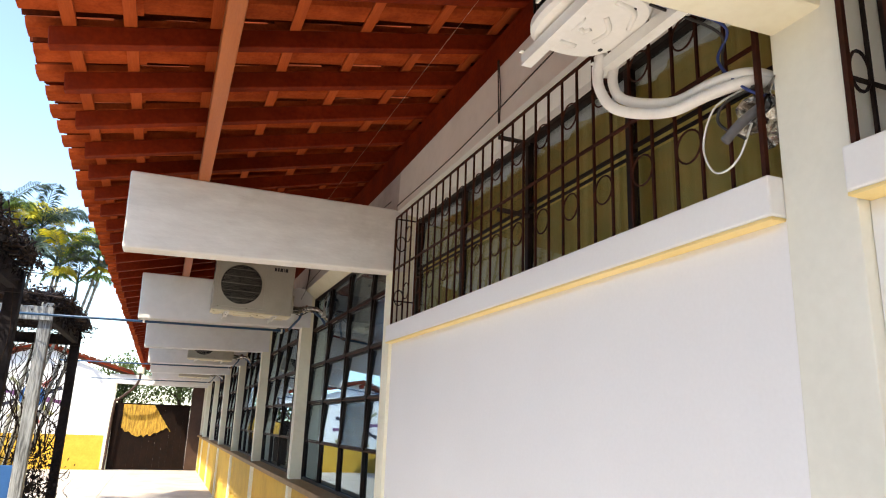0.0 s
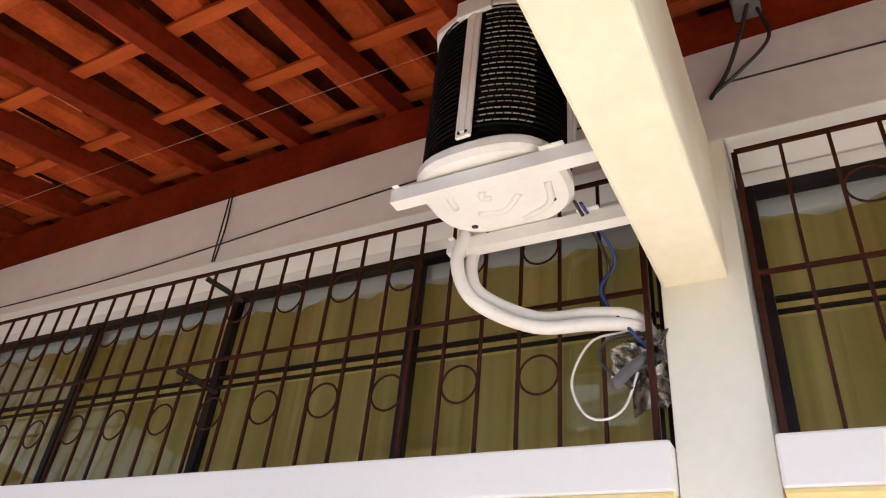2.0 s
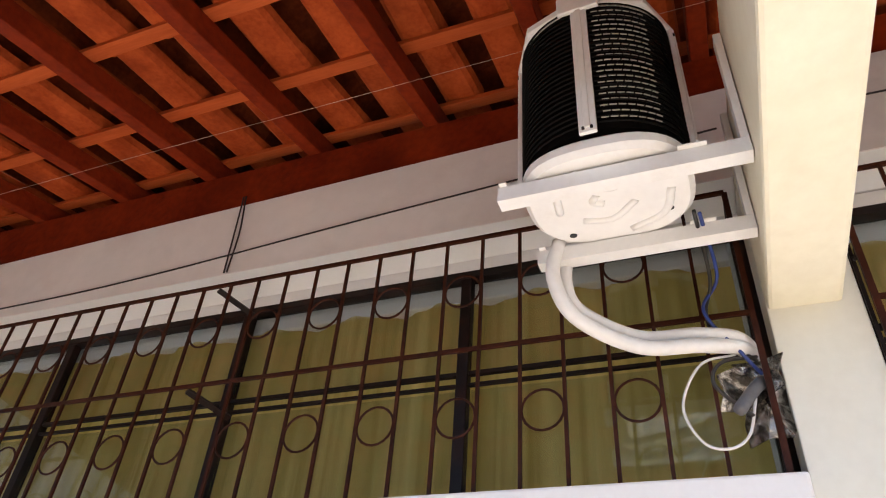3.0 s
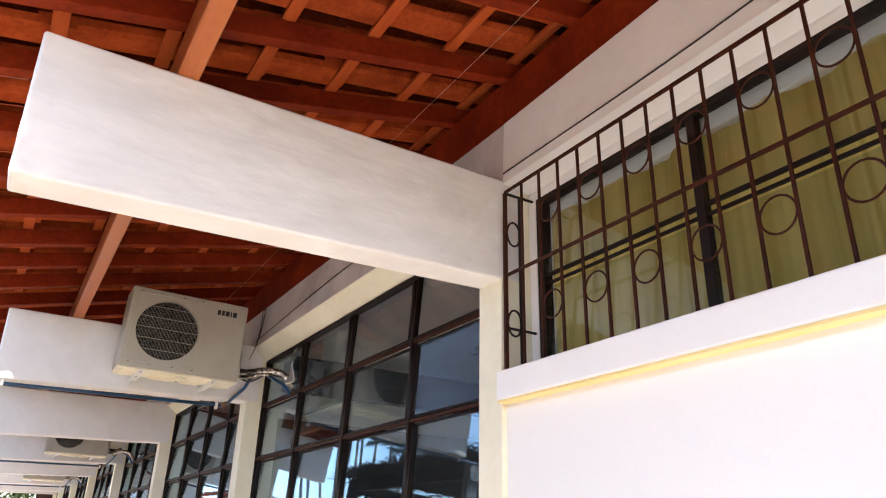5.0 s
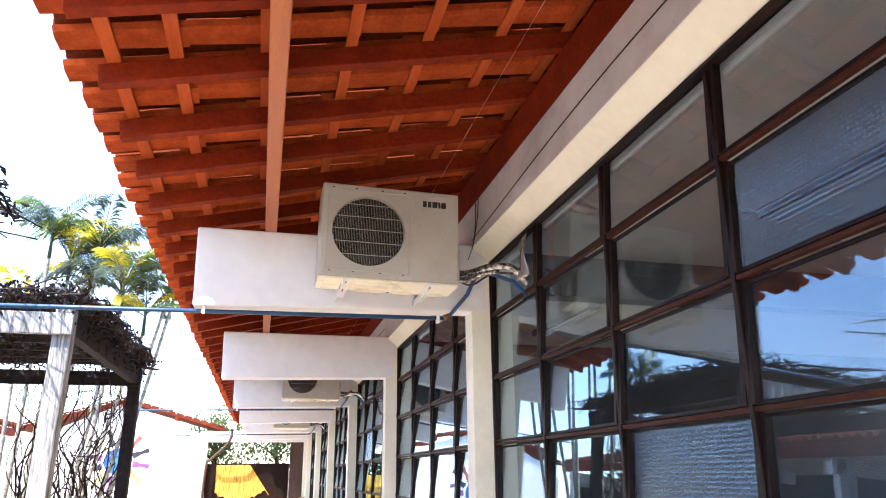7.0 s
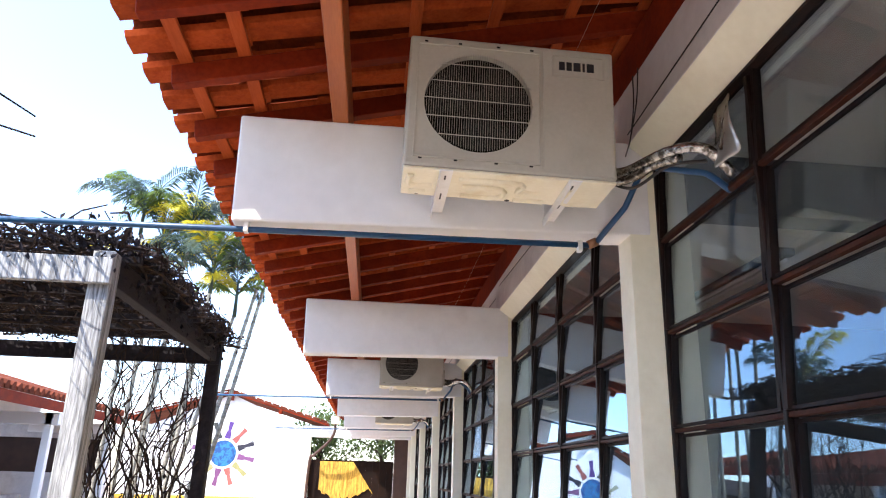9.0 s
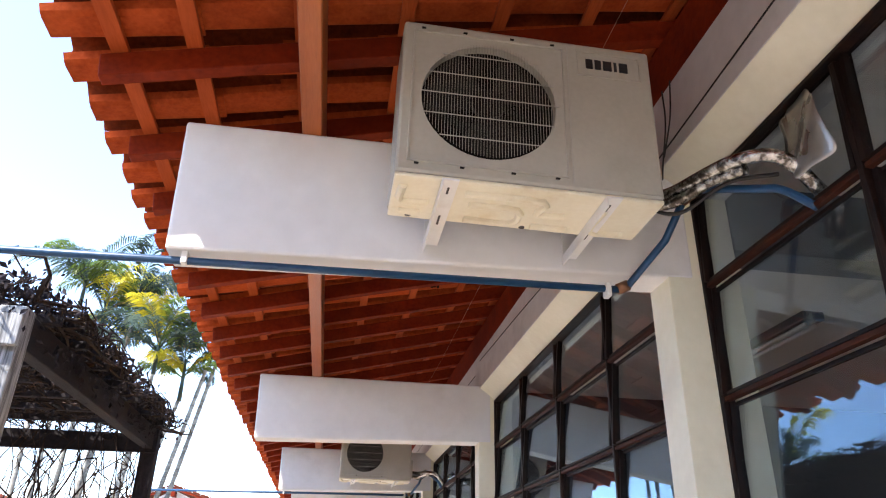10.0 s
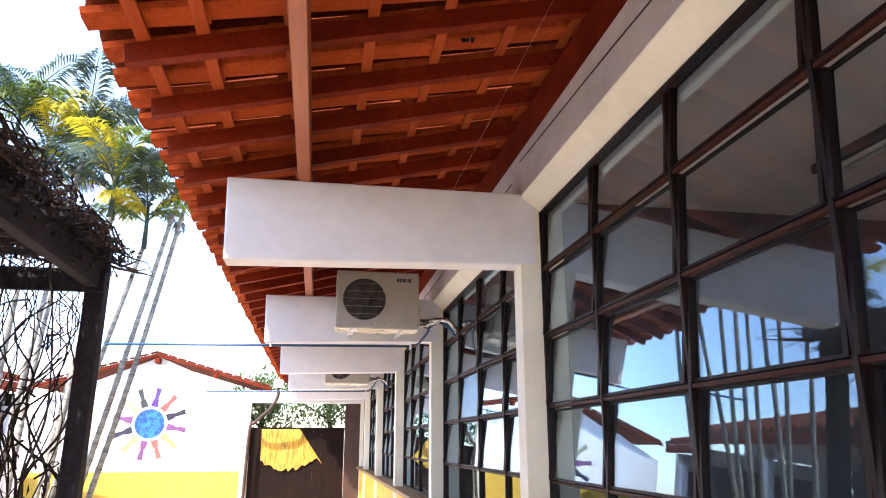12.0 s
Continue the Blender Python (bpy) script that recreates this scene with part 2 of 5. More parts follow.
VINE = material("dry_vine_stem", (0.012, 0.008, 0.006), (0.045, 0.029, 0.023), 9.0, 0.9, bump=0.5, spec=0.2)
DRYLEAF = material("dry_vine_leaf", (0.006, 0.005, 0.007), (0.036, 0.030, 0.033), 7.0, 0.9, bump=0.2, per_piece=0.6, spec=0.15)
PALM_STEM = material("ringed_palm_stem", (0.09, 0.085, 0.07), (0.36, 0.35, 0.29), 4.0, 0.7, bump=0.5, fine=14, stretch=(1, 1, 5))
FROND = material("green_palm_leaf", (0.09, 0.16, 0.03), (0.20, 0.28, 0.06), 3.0, 0.45, bump=0.1, per_piece=0.4)
# dark blue-green paints shaded leaves; the yellow also stands for sunlit ones
FROND_SHADE = material("blue_green_leaf_in_shade", (0.035, 0.065, 0.05), (0.10, 0.15, 0.12), 3.0, 0.4, bump=0.1, per_piece=0.4)
FROND_YELLOW = material("yellow_and_sunlit_palm_leaf", (0.44, 0.40, 0.02), (0.66, 0.58, 0.05), 3.0, 0.5, bump=0.1, per_piece=0.35)
FROND_DRY = material("dry_brown_palm_leaf", (0.16, 0.10, 0.045), (0.27, 0.19, 0.09), 3.0, 0.8, bump=0.1, per_piece=0.3)
LEAF = material("tree_leaf", (0.04, 0.075, 0.018), (0.11, 0.15, 0.04), 3.0, 0.5, bump=0.1, per_piece=0.5)
PAVING = material("pale_cement_paving", (0.52, 0.46, 0.40), (0.66, 0.60, 0.54), 2.0, 0.85, bump=0.5, fine=25, stain=(0.44, 0.35, 0.29))
EARTH = material("dry_sandy_ground", (0.34, 0.27, 0.20), (0.50, 0.42, 0.33), 0.6, 0.95, bump=0.6, fine=9)
# gate brown taken near black, with the shade on it included
GATE_SHADED = material("gate_brown_with_shade", (0.006, 0.003, 0.002), (0.014, 0.006, 0.004), 4.0, 0.7, bump=0.5, fine=16, spec=0.12)
# gold of the sunlit patch on the gate, put into a colour
SUN_PATCH = material("golden_sun_patch", (0.20, 0.105, 0.012), (0.60, 0.36, 0.055), 5.0, 0.9, bump=1.0, fine=24, stretch=(5, 1, 0.8), lo=0.36, hi=0.6)
# brown of door and downpipe, also the painted shade inside the wing
DOOR_AND_SHADE = material("dark_brown_door_and_wing_shade", (0.03, 0.012, 0.008), (0.06, 0.028, 0.018), 4.0, 0.6, bump=0.2)
MURAL_BLUE = material("mural_blue_paint", (0.006, 0.055, 0.20), (0.015, 0.16, 0.34), 7.0, 0.7, bump=0.1, fine=20, lo=0.45, hi=0.55)
BLUE_BOARD = material("blue_painted_board", (0.02, 0.10, 0.30), (0.03, 0.14, 0.38), 4.0, 0.5, bump=0.1)
GLASS = glass_material("clear_window_glass", (0.90, 0.92, 0.93), 0.0, 0.070, veil=0.004)
GLASS_PATTERN = glass_material("patterned_window_glass", (0.50, 0.56, 0.62), 0.12, 0.08, bump=0.8, bump_scale=70.0, veil=0.03)
GLASS_BROWN = glass_material("brown_window_glass", (0.16, 0.10, 0.07), 0.02, 0.05, veil=0.02)

# cloth that lets some light through
nt = CURTAIN.node_tree
thin, blend = nt.nodes.new("ShaderNodeBsdfTranslucent"), nt.nodes.new("ShaderNodeMixShader")
nt.links.new(nt.nodes["Principled BSDF"].inputs["Base Color"].links[0].from_socket, thin.inputs["Color"])
blend.inputs["Fac"].default_value = 0.6
nt.links.new(nt.nodes["Principled BSDF"].outputs[0], blend.inputs[1])
nt.links.new(thin.outputs[0], blend.inputs[2])
nt.links.new(blend.outputs[0], nt.nodes["Material Output"].inputs["Surface"])

# leaves that let some light through
for mat in (FROND, FROND_SHADE, FROND_YELLOW, LEAF):
    nt = mat.node_tree
    thin, blend = nt.nodes.new("ShaderNodeBsdfTranslucent"), nt.nodes.new("ShaderNodeMixShader")
    src = nt.nodes["Principled BSDF"].inputs["Base Color"].links[0].from_socket
    nt.links.new(src, thin.inputs["Color"])
    blend.inputs["Fac"].default_value = 0.45
    nt.links.new(nt.nodes["Principled BSDF"].outputs[0], blend.inputs[1])
    nt.links.new(thin.outputs[0], blend.inputs[2])
    nt.links.new(blend.outputs[0], nt.nodes["Material Output"].inputs["Surface"])

# ---- mesh helpers ----


def part(name, bm, mat, parent=None, label="", smooth=False):
    """Links a bmesh as one mesh object, under parent if there is one."""
    me = bpy.data.meshes.new(name)
    bm.normal_update()
    bm.to_mesh(me)
    bm.free()
    me.materials.append(mat)
    if smooth:
        me.polygons.foreach_set("use_smooth", [True] * len(me.polygons))
    ob = new(name, me)
    if parent:
        ob.parent = parent
    if label:
        tagged(ob, label)
    return ob


def box(bm, lo, hi, bevel=0.0, m=None):
    c = [(a + b) / 2 for a, b in zip(lo, hi)]
    s = [abs(b - a) for a, b in zip(lo, hi)]
    r = bmesh.ops.create_cube(bm, size=1.0, matrix=(m or Matrix()) @ Matrix.Translation(c) @ Matrix.Diagonal((*s, 1)))
    if bevel:
        es = list({e for v in r["verts"] for e in v.link_edges})
        bmesh.ops.bevel(bm, geom=es, offset=bevel, segments=2, affect="EDGES", profile=0.5)
    return bm


def boxes(items, bevel=0.0):
    bm = bmesh.new()
    for lo, hi in items:
        box(bm, lo, hi, bevel)
    return bm


def tube(bm, pts, r, sides=8, r_end=None, closed=False, ribs=0.0):
    """A round bar along points, tapering to r_end."""
    pts = [Vector(p) for p in pts]
    n, rings, up = len(pts), [], None
    for i, p in enumerate(pts):
        if closed:
            d = pts[(i + 1) % n] - pts[i - 1]
        else:
            d = pts[min(i + 1, n - 1)] - pts[max(i - 1, 0)]
        d.normalize()
        if up is None:
            up = Vector((0, 0, 1)) if abs(d.z) < 0.9 else Vector((1, 0, 0))
        a = d.cross(up).normalized()
        b = a.cross(d).normalized()
        up = b
        rad = r if r_end is None else r + (r_end - r) * i / (n - 1)
        rad *= 1 + ribs * (i % 3 == 0)
        rings.append([bm.verts.new(p + rad * (math.cos(t) * a + math.sin(t) * b)) for t in (2 * math.pi * k / sides for k in range(sides))])
    for i in range(n if closed else n - 1):
        q, w = rings[i], rings[(i + 1) % n]
        for k in range(sides):
            bm.faces.new((q[k], q[(k + 1) % sides], w[(k + 1) % sides], w[k]))
    if not closed:
        bm.faces.new(rings[0][::-1])
        bm.faces.new(rings[-1])
    return bm


def curve_pts(ctrl, n=8):
    """Smooth points through the control points."""
    c = [Vector(p) for p in ctrl]
    c = [2 * c[0] - c[1], *c, 2 * c[-1] - c[-2]]
    out = []
    for i in range(1, len(c) - 2):
        for k in range(n):
            t = k / n
            out.append(0.5 * ((2 * c[i]) + (c[i + 1] - c[i - 1]) * t + (2 * c[i - 1] - 5 * c[i] + 4 * c[i + 1] - c[i + 2]) * t * t
                              + (3 * c[i] - c[i - 1] - 3 * c[i + 1] + c[i + 2]) * t ** 3))
    return out + [c[-2]]


def disc(bm, centre, r, axis="y", depth=0.01, sides=32):
    turn = {"y": Matrix.Rotation(radians(90), 4, "X"), "x": Matrix.Rotation(radians(90), 4, "Y"), "z": Matrix()}[axis]
    bmesh.ops.create_cone(bm, cap_ends=True, segments=sides, radius1=r, radius2=r, depth=depth, matrix=Matrix.Translation(centre) @ turn)
    return bm


def prism(bm, outline, y0, y1):
    """An outline in x and z drawn out along y."""
    a = [bm.verts.new((x, y0, z)) for x, z in outline]
    b = [bm.verts.new((x, y1, z)) for x, z in outline]
    n = len(outline)
    for i in range(n):
        bm.faces.new((a[i], a[(i + 1) % n], b[(i + 1) % n], b[i]))
    bm.faces.new(a[::-1])
    bm.faces.new(b)
    bmesh.ops.recalc_face_normals(bm, faces=bm.faces)
    return bm


def thing(name, label, category, group="", kind=""):
    return tagged(new(name), label, category, group, kind)

# ---- setting ----
BAY = 3.035
THICK = 0.14
BEAMS = [0.0, 3.11, 6.16, 9.23, 12.3, 15.38, 18.46]
SLOPE = 0.235


def under(x):
    """Height of the rafters' underside at x."""
    return 3.037 + SLOPE * (x + 1.83)


bm = bmesh.new()
bmesh.ops.create_grid(bm, x_segments=1, y_segments=1, size=600, matrix=Matrix.Translation((0, 0, -0.03)))
tagged(part("ground", bm, EARTH), "dry sandy ground round the school buildings", "ground", kind="structure")
tagged(part("pavement", boxes([((-2.25, -9, -0.2), (0.04, 20.5, 0.0))], 0.01), PAVING), "pale cement walkway under the veranda roof", "pavement", kind="structure")
tagged(part("pavement", boxes([((-9.0, 8.5, -0.2), (-2.26, 20.5, -0.008))], 0.01), PAVING), "pale cement yard paving before the gate", "pavement", kind="structure")

# dado and ledge of the glazed bays
for k in range(7):
    y0 = BEAMS[k] + THICK
    y1 = BEAMS[k + 1] if k < 6 else 20.5
    tagged(part("wall_dado", boxes([((0.035, y0 + 0.002, 0.0), (0.25, y1 - 0.002, 1.05))]), OCHRE), "rough ochre painted dado wall below the windows", "wall", kind="structure")
bm = boxes([((-0.045, 0.10, 1.05), (0.26, 20.49, 1.10))], 0.008)
tagged(part("trim", bm, LEDGE), "brown painted ledge along the dado", "ledge", kind="structure")

# pillars
def pillar(y0, y1, x0, mat=CREAM):
    bm = boxes([((x0, y0, 0.0), (0.25, y1, 2.99))], 0.003)
    return tagged(part("pillar", bm, mat), "pale painted square pillar under a roof beam", "pillar", "veranda pillars", "structure")


for y in BEAMS:
    pillar(y, y + THICK, 0.0)
pillar(-3.18, -3.0, 0.016, PALE)
pillar(-6.27, -6.10, 0.0, PALE)

# closed bays with the high windows
for y0, y1, x0, xs in ((-3.05, -0.002, 0.020, -0.026), (-6.098, -3.182, 0.05, -0.018)):
    tagged(part("wall_panel", boxes([((x0, y0, 0.0), (0.25, y1, 2.14))]), WALLPAINT), "smooth white wall under a barred high window", "wall", kind="structure")
    y0 = max(y0, -2.998) if y1 > -1 else y0
    tagged(part("window_sill", boxes([((xs, y0, 2.145), (0.25, y1, 2.245))], 0.006), WALLPAINT), "white concrete sill band under the barred window", "sill", kind="structure")
    # strip below the sill carries the bounced light as yellow
    tagged(part("trim", boxes([((xs + 0.003, y0 + 0.002, 2.137), (x0 + 0.02, y1 - 0.002, 2.1445))]), LIP_BOUNCE), "underside of the sill band, yellow bounced light in its colour", "trim", kind="structure")
tagged(part("wall_south", boxes([((0.045, -9.0, 0.0), (0.25, -6.272, 2.95))]), WALLPAINT), "plain white wall at the start of the veranda", "wall", kind="structure")

# lintel with its sloping underside, and the timber plate on it
# lintel is whiter from y -3.1 to 0; elsewhere roof shade greys it
bm = prism(bmesh.new(), [(0.02, 3.26), (0.012, 2.992), (0.13, 2.905), (0.25, 2.905), (0.25, 3.26)], 0.001, 20.5)
tagged(part("lintel", bm, SHADED_WALL), "weathered plaster lintel above the windows, roof shade in its grey", "lintel", kind="structure")
for ya, yb, za, zb in ((-9.0, -3.101, 3.32, 3.32), (-3.1, -0.001, 3.318, 3.262)):
    bm = prism(bmesh.new(), [(0.02, za), (0.012, 2.992), (0.25, 2.968), (0.25, za)], ya, yb)
    for v in bm.verts:
        if v.co.z > 3.1 and v.co.y > yb - 0.01:
            v.co.z = zb
    tagged(part("lintel", bm, LINTEL_WHITE if yb > -1 else SHADED_WALL), "plaster lintel above the barred windows, greyed where roof shade falls", "lintel", kind="structure")
# lighter strip on the underside: light from the ground put into its cream
bm = prism(bmesh.new(), [(0.014, 2.990), (0.13, 2.902), (0.13, 2.8985), (0.012, 2.986)], 0.142, 20.49)
tagged(part("trim", bm, CREAM), "underside of the lintel, ground bounce in its cream", "trim", kind="structure")
# the same above the grilles, with bounced light as a whiter strip
for ya, yb in ((-6.095, -3.185), (-2.995, -0.005)):
    bm = prism(bmesh.new(), [(0.010, 2.990), (0.132, 2.978), (0.132, 2.969), (0.010, 2.986)], ya, yb)
    tagged(part("trim", bm, WALLPAINT), "underside of the lintel above the grille, whitened for bounced light", "trim", kind="structure")
for y0, y1, z, z_end in ((-9.0, -3.101, 3.321, 3.321), (-3.1, -0.001, 3.319, 3.263), (0.001, 20.5, 3.261, 3.261)):
    bm = prism(bmesh.new(), [(0.03, z), (0.03, under(0.03) - 0.002), (0.12, under(0.12) - 0.002), (0.12, z)], y0, y1)
    for v in bm.verts:
        if abs(v.co.z - z) < 0.001 and v.co.y > y1 - 0.01:
            v.co.z = z_end
    tagged(part("wall_plate", bm, TIMBER), "dark red timber plate on top of the lintel", "beam", kind="structure")

# rooms behind the windows
R0, R1 = -9.0, 20.5
tagged(part("floor_indoor", boxes([((0.25, R0, -0.1), (7.0, R1, 0.02))]), ROOM_FLOOR), "cement floor of the classrooms", "floor", kind="structure")
tagged(part("ceiling", boxes([((0.25, R0, 2.98), (7.2, R1, 3.08))]), CEILING_WHITE), "white plaster classroom ceiling", "ceiling", kind="structure")
# openings out of view, added and sized to light rooms and curtains
for ya, yb, za, pier, step in ((R0, 0.04, 0.8, 0.3, 1.5), (0.04, R1, 1.5, 1.4, 3.0)):
    pieces = [((7.0, ya, 0.0), (7.2, yb, za)), ((7.0, ya, 2.85), (7.2, yb, 2.98))]
    pieces += [((7.0, ya + i * step, za), (7.2, ya + i * step + pier, 2.85)) for i in range(int((yb - ya) / step) + 1)]
    tagged(part("wall_east", boxes(pieces), ROOM_LIGHT if ya < 0 else ROOM_SHADE), "back wall of the classrooms, unseen openings added to let in light", "wall", kind="structure")
for y in (-9.0, -0.02, 6.18, 12.32, 20.3):
    tagged(part("wall_partition", boxes([((0.262, y, 0.021), (6.99, y + 0.12, 2.979))]), ROOM_LIGHT if y < 0 else ROOM_SHADE), "partition wall between classrooms, its tone set for room light and shade", "wall", kind="structure")
for y in (3.12, 9.24, 15.4):
    tagged(part("ceiling_beam", boxes([((0.262, y, 2.72), (6.99, y + 0.14, 2.979))]), ROOM_SHADE), "concrete beam below the classroom ceiling, room shade in its colour", "beam", kind="structure")

# walls that close the far ends
tagged(part("wall_veranda_end", boxes([((-2.2, -9.2, 0.0), (0.25, -9.0, 3.4))]), WALLPAINT), "plain white wall closing the veranda", "wall", kind="structure")

# cantilever beams
def cantilever(y, dz=0.0, mat=PLASTER):
    """A beam whose underside rises a little towards the wall."""
    bm = bmesh.new()
    prof = [(-1.578, 3.004), (0.09, 3.003), (0.09, 2.594), (-1.566, 2.555)]
    prism(bm, [(x, z + dz) for x, z in prof], y - 0.002, y + THICK + 0.002)
    bmesh.ops.bevel(bm, geom=list(bm.edges), offset=0.009, segments=2, affect="EDGES", profile=0.5)
    return tagged(part("roof_beam", bm, mat), "white plastered concrete beam reaching out under the roof", "beam", "veranda roof beams", "structure")


cantilever(BEAMS[0], mat=ROUGHCAST)
for y in BEAMS[1:]:
    cantilever(y)
cantilever(-3.144, 0.012, CREAM)
cantilever(-6.23, 0.012)

# purlin, rafters, battens
bm = prism(bmesh.new(), [(-1.215, 3.004), (-1.15, 3.004), (-1.15, under(-1.15) - 0.002), (-1.215, under(-1.215) - 0.002)], -9.0, 20.5)
bmesh.ops.bevel(bm, geom=[e for e in bm.edges if abs(e.verts[0].co.y - e.verts[1].co.y) > 1], offset=0.004, segments=1, affect="EDGES")
tagged(part("purlin", bm, PURLIN_LIT), "painted timber purlin lying on the roof beams, floor light in its orange", "beam", kind="structure")
RAFTER_D, GAP = 0.085, 0.428
rng = random.Random(4)
roof_frame = thing("roof_frame", "red painted rafters and battens under the tiles", "roof", kind="structure")
rafter_mesh = None
for i in range(-25, 44):
    y = 1.711 + GAP * i + rng.uniform(-0.015, 0.015)
    if rafter_mesh is None:
        bm = bmesh.new()
        prism(bm, [(-1.83, under(-1.83)), (0.34, under(0.34)), (0.34, under(0.34) + RAFTER_D), (-1.84, under(-1.84) + RAFTER_D)], -0.026, 0.026)
        bmesh.ops.bevel(bm, geom=list(bm.edges), offset=0.003, segments=1, affect="EDGES")
        ob = part("rafter", bm, TIMBER, roof_frame)
        rafter_mesh = ob.data
    else:
        ob = new("rafter", rafter_mesh)
        ob.parent = roof_frame
    ob.location = (rng.uniform(-0.012, 0.012), y, rng.uniform(-0.003, 0.003))
BATTENS = [-1.775, -1.56, -1.235, -0.905, -0.585, -0.26, 0.06]
for x in BATTENS:
    z = under(x) + RAFTER_D
    bm = prism(bmesh.new(), [(x - 0.024, z - 0.0045), (x + 0.024, z + 0.0065), (x + 0.024, z + 0.0235), (x - 0.024, z + 0.0125)], -9.0, 20.45)
    part("batten", bm, BATTEN_LIT, roof_frame)

# ---- tiles ----
ROW, PITCH, TILE_LEN = 0.32, GAP / 2, 0.44


def tile_mesh(up):
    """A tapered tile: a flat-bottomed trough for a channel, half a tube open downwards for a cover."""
    bm = bmesh.new()
    seg, thick = 8, 0.011
    ring = []
    for j, (x, r) in enumerate(((-TILE_LEN * 0.5, 0.107 if up < 0 else 0.064), (TILE_LEN * 0.5, 0.098 if up < 0 else 0.071))):
        o, i = [], []
        for k in range(seg + 1):
            a = math.pi * (0.06 + 0.88 * k / seg)
            for rr, lst in ((r, o), (r - thick, i)):
                lst.append(bm.verts.new((x, rr * math.cos(a), -0.74 * rr * min(1.0, 1.5 * math.sin(a)) if up > 0 else 1.05 * rr * math.sin(a))))
        ring.append((o, i))
    (o0, i0), (o1, i1) = ring
    for k in range(seg):
        bm.faces.new((o0[k], o0[k + 1], o1[k + 1], o1[k]))
        bm.faces.new((i0[k], i1[k], i1[k + 1], i0[k + 1]))
        bm.faces.new((o0[k], i0[k], i0[k + 1], o0[k + 1]))
        bm.faces.new((o1[k], o1[k + 1], i1[k + 1], i1[k]))
    for k in (0, seg):
        bm.faces.new((o0[k], o1[k], i1[k], i0[k]))
    bmesh.ops.recalc_face_normals(bm, faces=bm.faces)
    me = bpy.data.meshes.new("tile")
    bm.to_mesh(me)
    bm.free()
    # covers get the darkened copy, so gaps between channels read as shaded
    me.materials.append(TILE if up > 0 else SHADED_TILE)
    return me


roof = thing("roof", "terracotta barrel tile roof of the veranda", "roof", kind="structure")
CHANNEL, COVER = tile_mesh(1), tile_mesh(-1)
trng = random.Random(9)
verts, faces, slots = [], [], []
base = {me: ([tuple(v.co) for v in me.vertices], [tuple(p.vertices) for p in me.polygons]) for me in (CHANNEL, COVER)}
ANGLE = math.atan(SLOPE)
for col in range(-52, 89):
    yc = 1.711 + PITCH * (col + 0.5)
    for row in range(8):
        for me, dy, dz in ((CHANNEL, 0.0, 0.072), (COVER, PITCH / 2, 0.074)):
            x = -1.965 + TILE_LEN / 2 + ROW * row
            z = under(x) + RAFTER_D + dz + 0.004
            m = Matrix.Translation((x + trng.uniform(-0.012, 0.012), yc + dy + trng.uniform(-0.007, 0.007), z + trng.uniform(0, 0.004)))
            m = m @ Matrix.Rotation(-ANGLE + 0.03, 4, "Y") @ Matrix.Rotation(trng.uniform(-0.03, 0.03), 4, "Z")
            if 2.9 < yc < 6.8 and row < 8:
                ob = new("tile", me)
                ob.parent = roof
                ob.matrix_basis = m
            else:
                n0 = len(verts)
                vs, fs = base[me]
                verts += [tuple(m @ Vector(v)) for v in vs]
                faces += [tuple(i + n0 for i in f) for f in fs]
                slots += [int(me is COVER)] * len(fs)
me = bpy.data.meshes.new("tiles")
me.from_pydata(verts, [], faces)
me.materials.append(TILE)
me.materials.append(SHADED_TILE)
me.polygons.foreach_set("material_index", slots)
ob = new("tiles", me)
ob.parent = roof
tagged(ob, "rows of terracotta barrel tiles", kind="stuff")
# flat slab out of view, added to keep light out from above
tagged(part("roof_main", boxes([((-0.02, -9.2, 3.80), (8.0, 20.8, 3.9))]), TILE), "unseen flat slab over the classrooms, added to block light", "roof", kind="structure")

# tube lamps below the classroom ceiling
def tube_lamp(x, y):
    lamp = thing("ceiling_lamp", "long switched-off tube lamp under the classroom ceiling", "ceiling lamp", "classroom lamps")
    part("housing", boxes([((x - 0.06, y, 2.93), (x + 0.06, y + 1.25, 2.979))], 0.008), ROOM_SHADE, lamp)
    for dx in (-0.03, 0.03):
        part("tube", tube(bmesh.new(), [(x + dx, y + 0.04, 2.915), (x + dx, y + 1.21, 2.915)], 0.013, 10), WHITE_METAL, lamp, "white glass tube", smooth=True)


for y in (0.9, 4.2, 7.4, 10.4):
    tube_lamp(1.35, y)

# ---- glazed windows ----
ROWS = [2.905, 2.565, 2.197, 1.832, 1.465, 1.10]
WX = 0.125


def pane_mesh(w, h, mat, name="pane"):
    """Glass pivoting about its middle: x to the room, y along the wall."""
    return part(name, boxes([((-0.0025, -w / 2, -h / 2), (0.0025, w / 2, h / 2))]), mat)


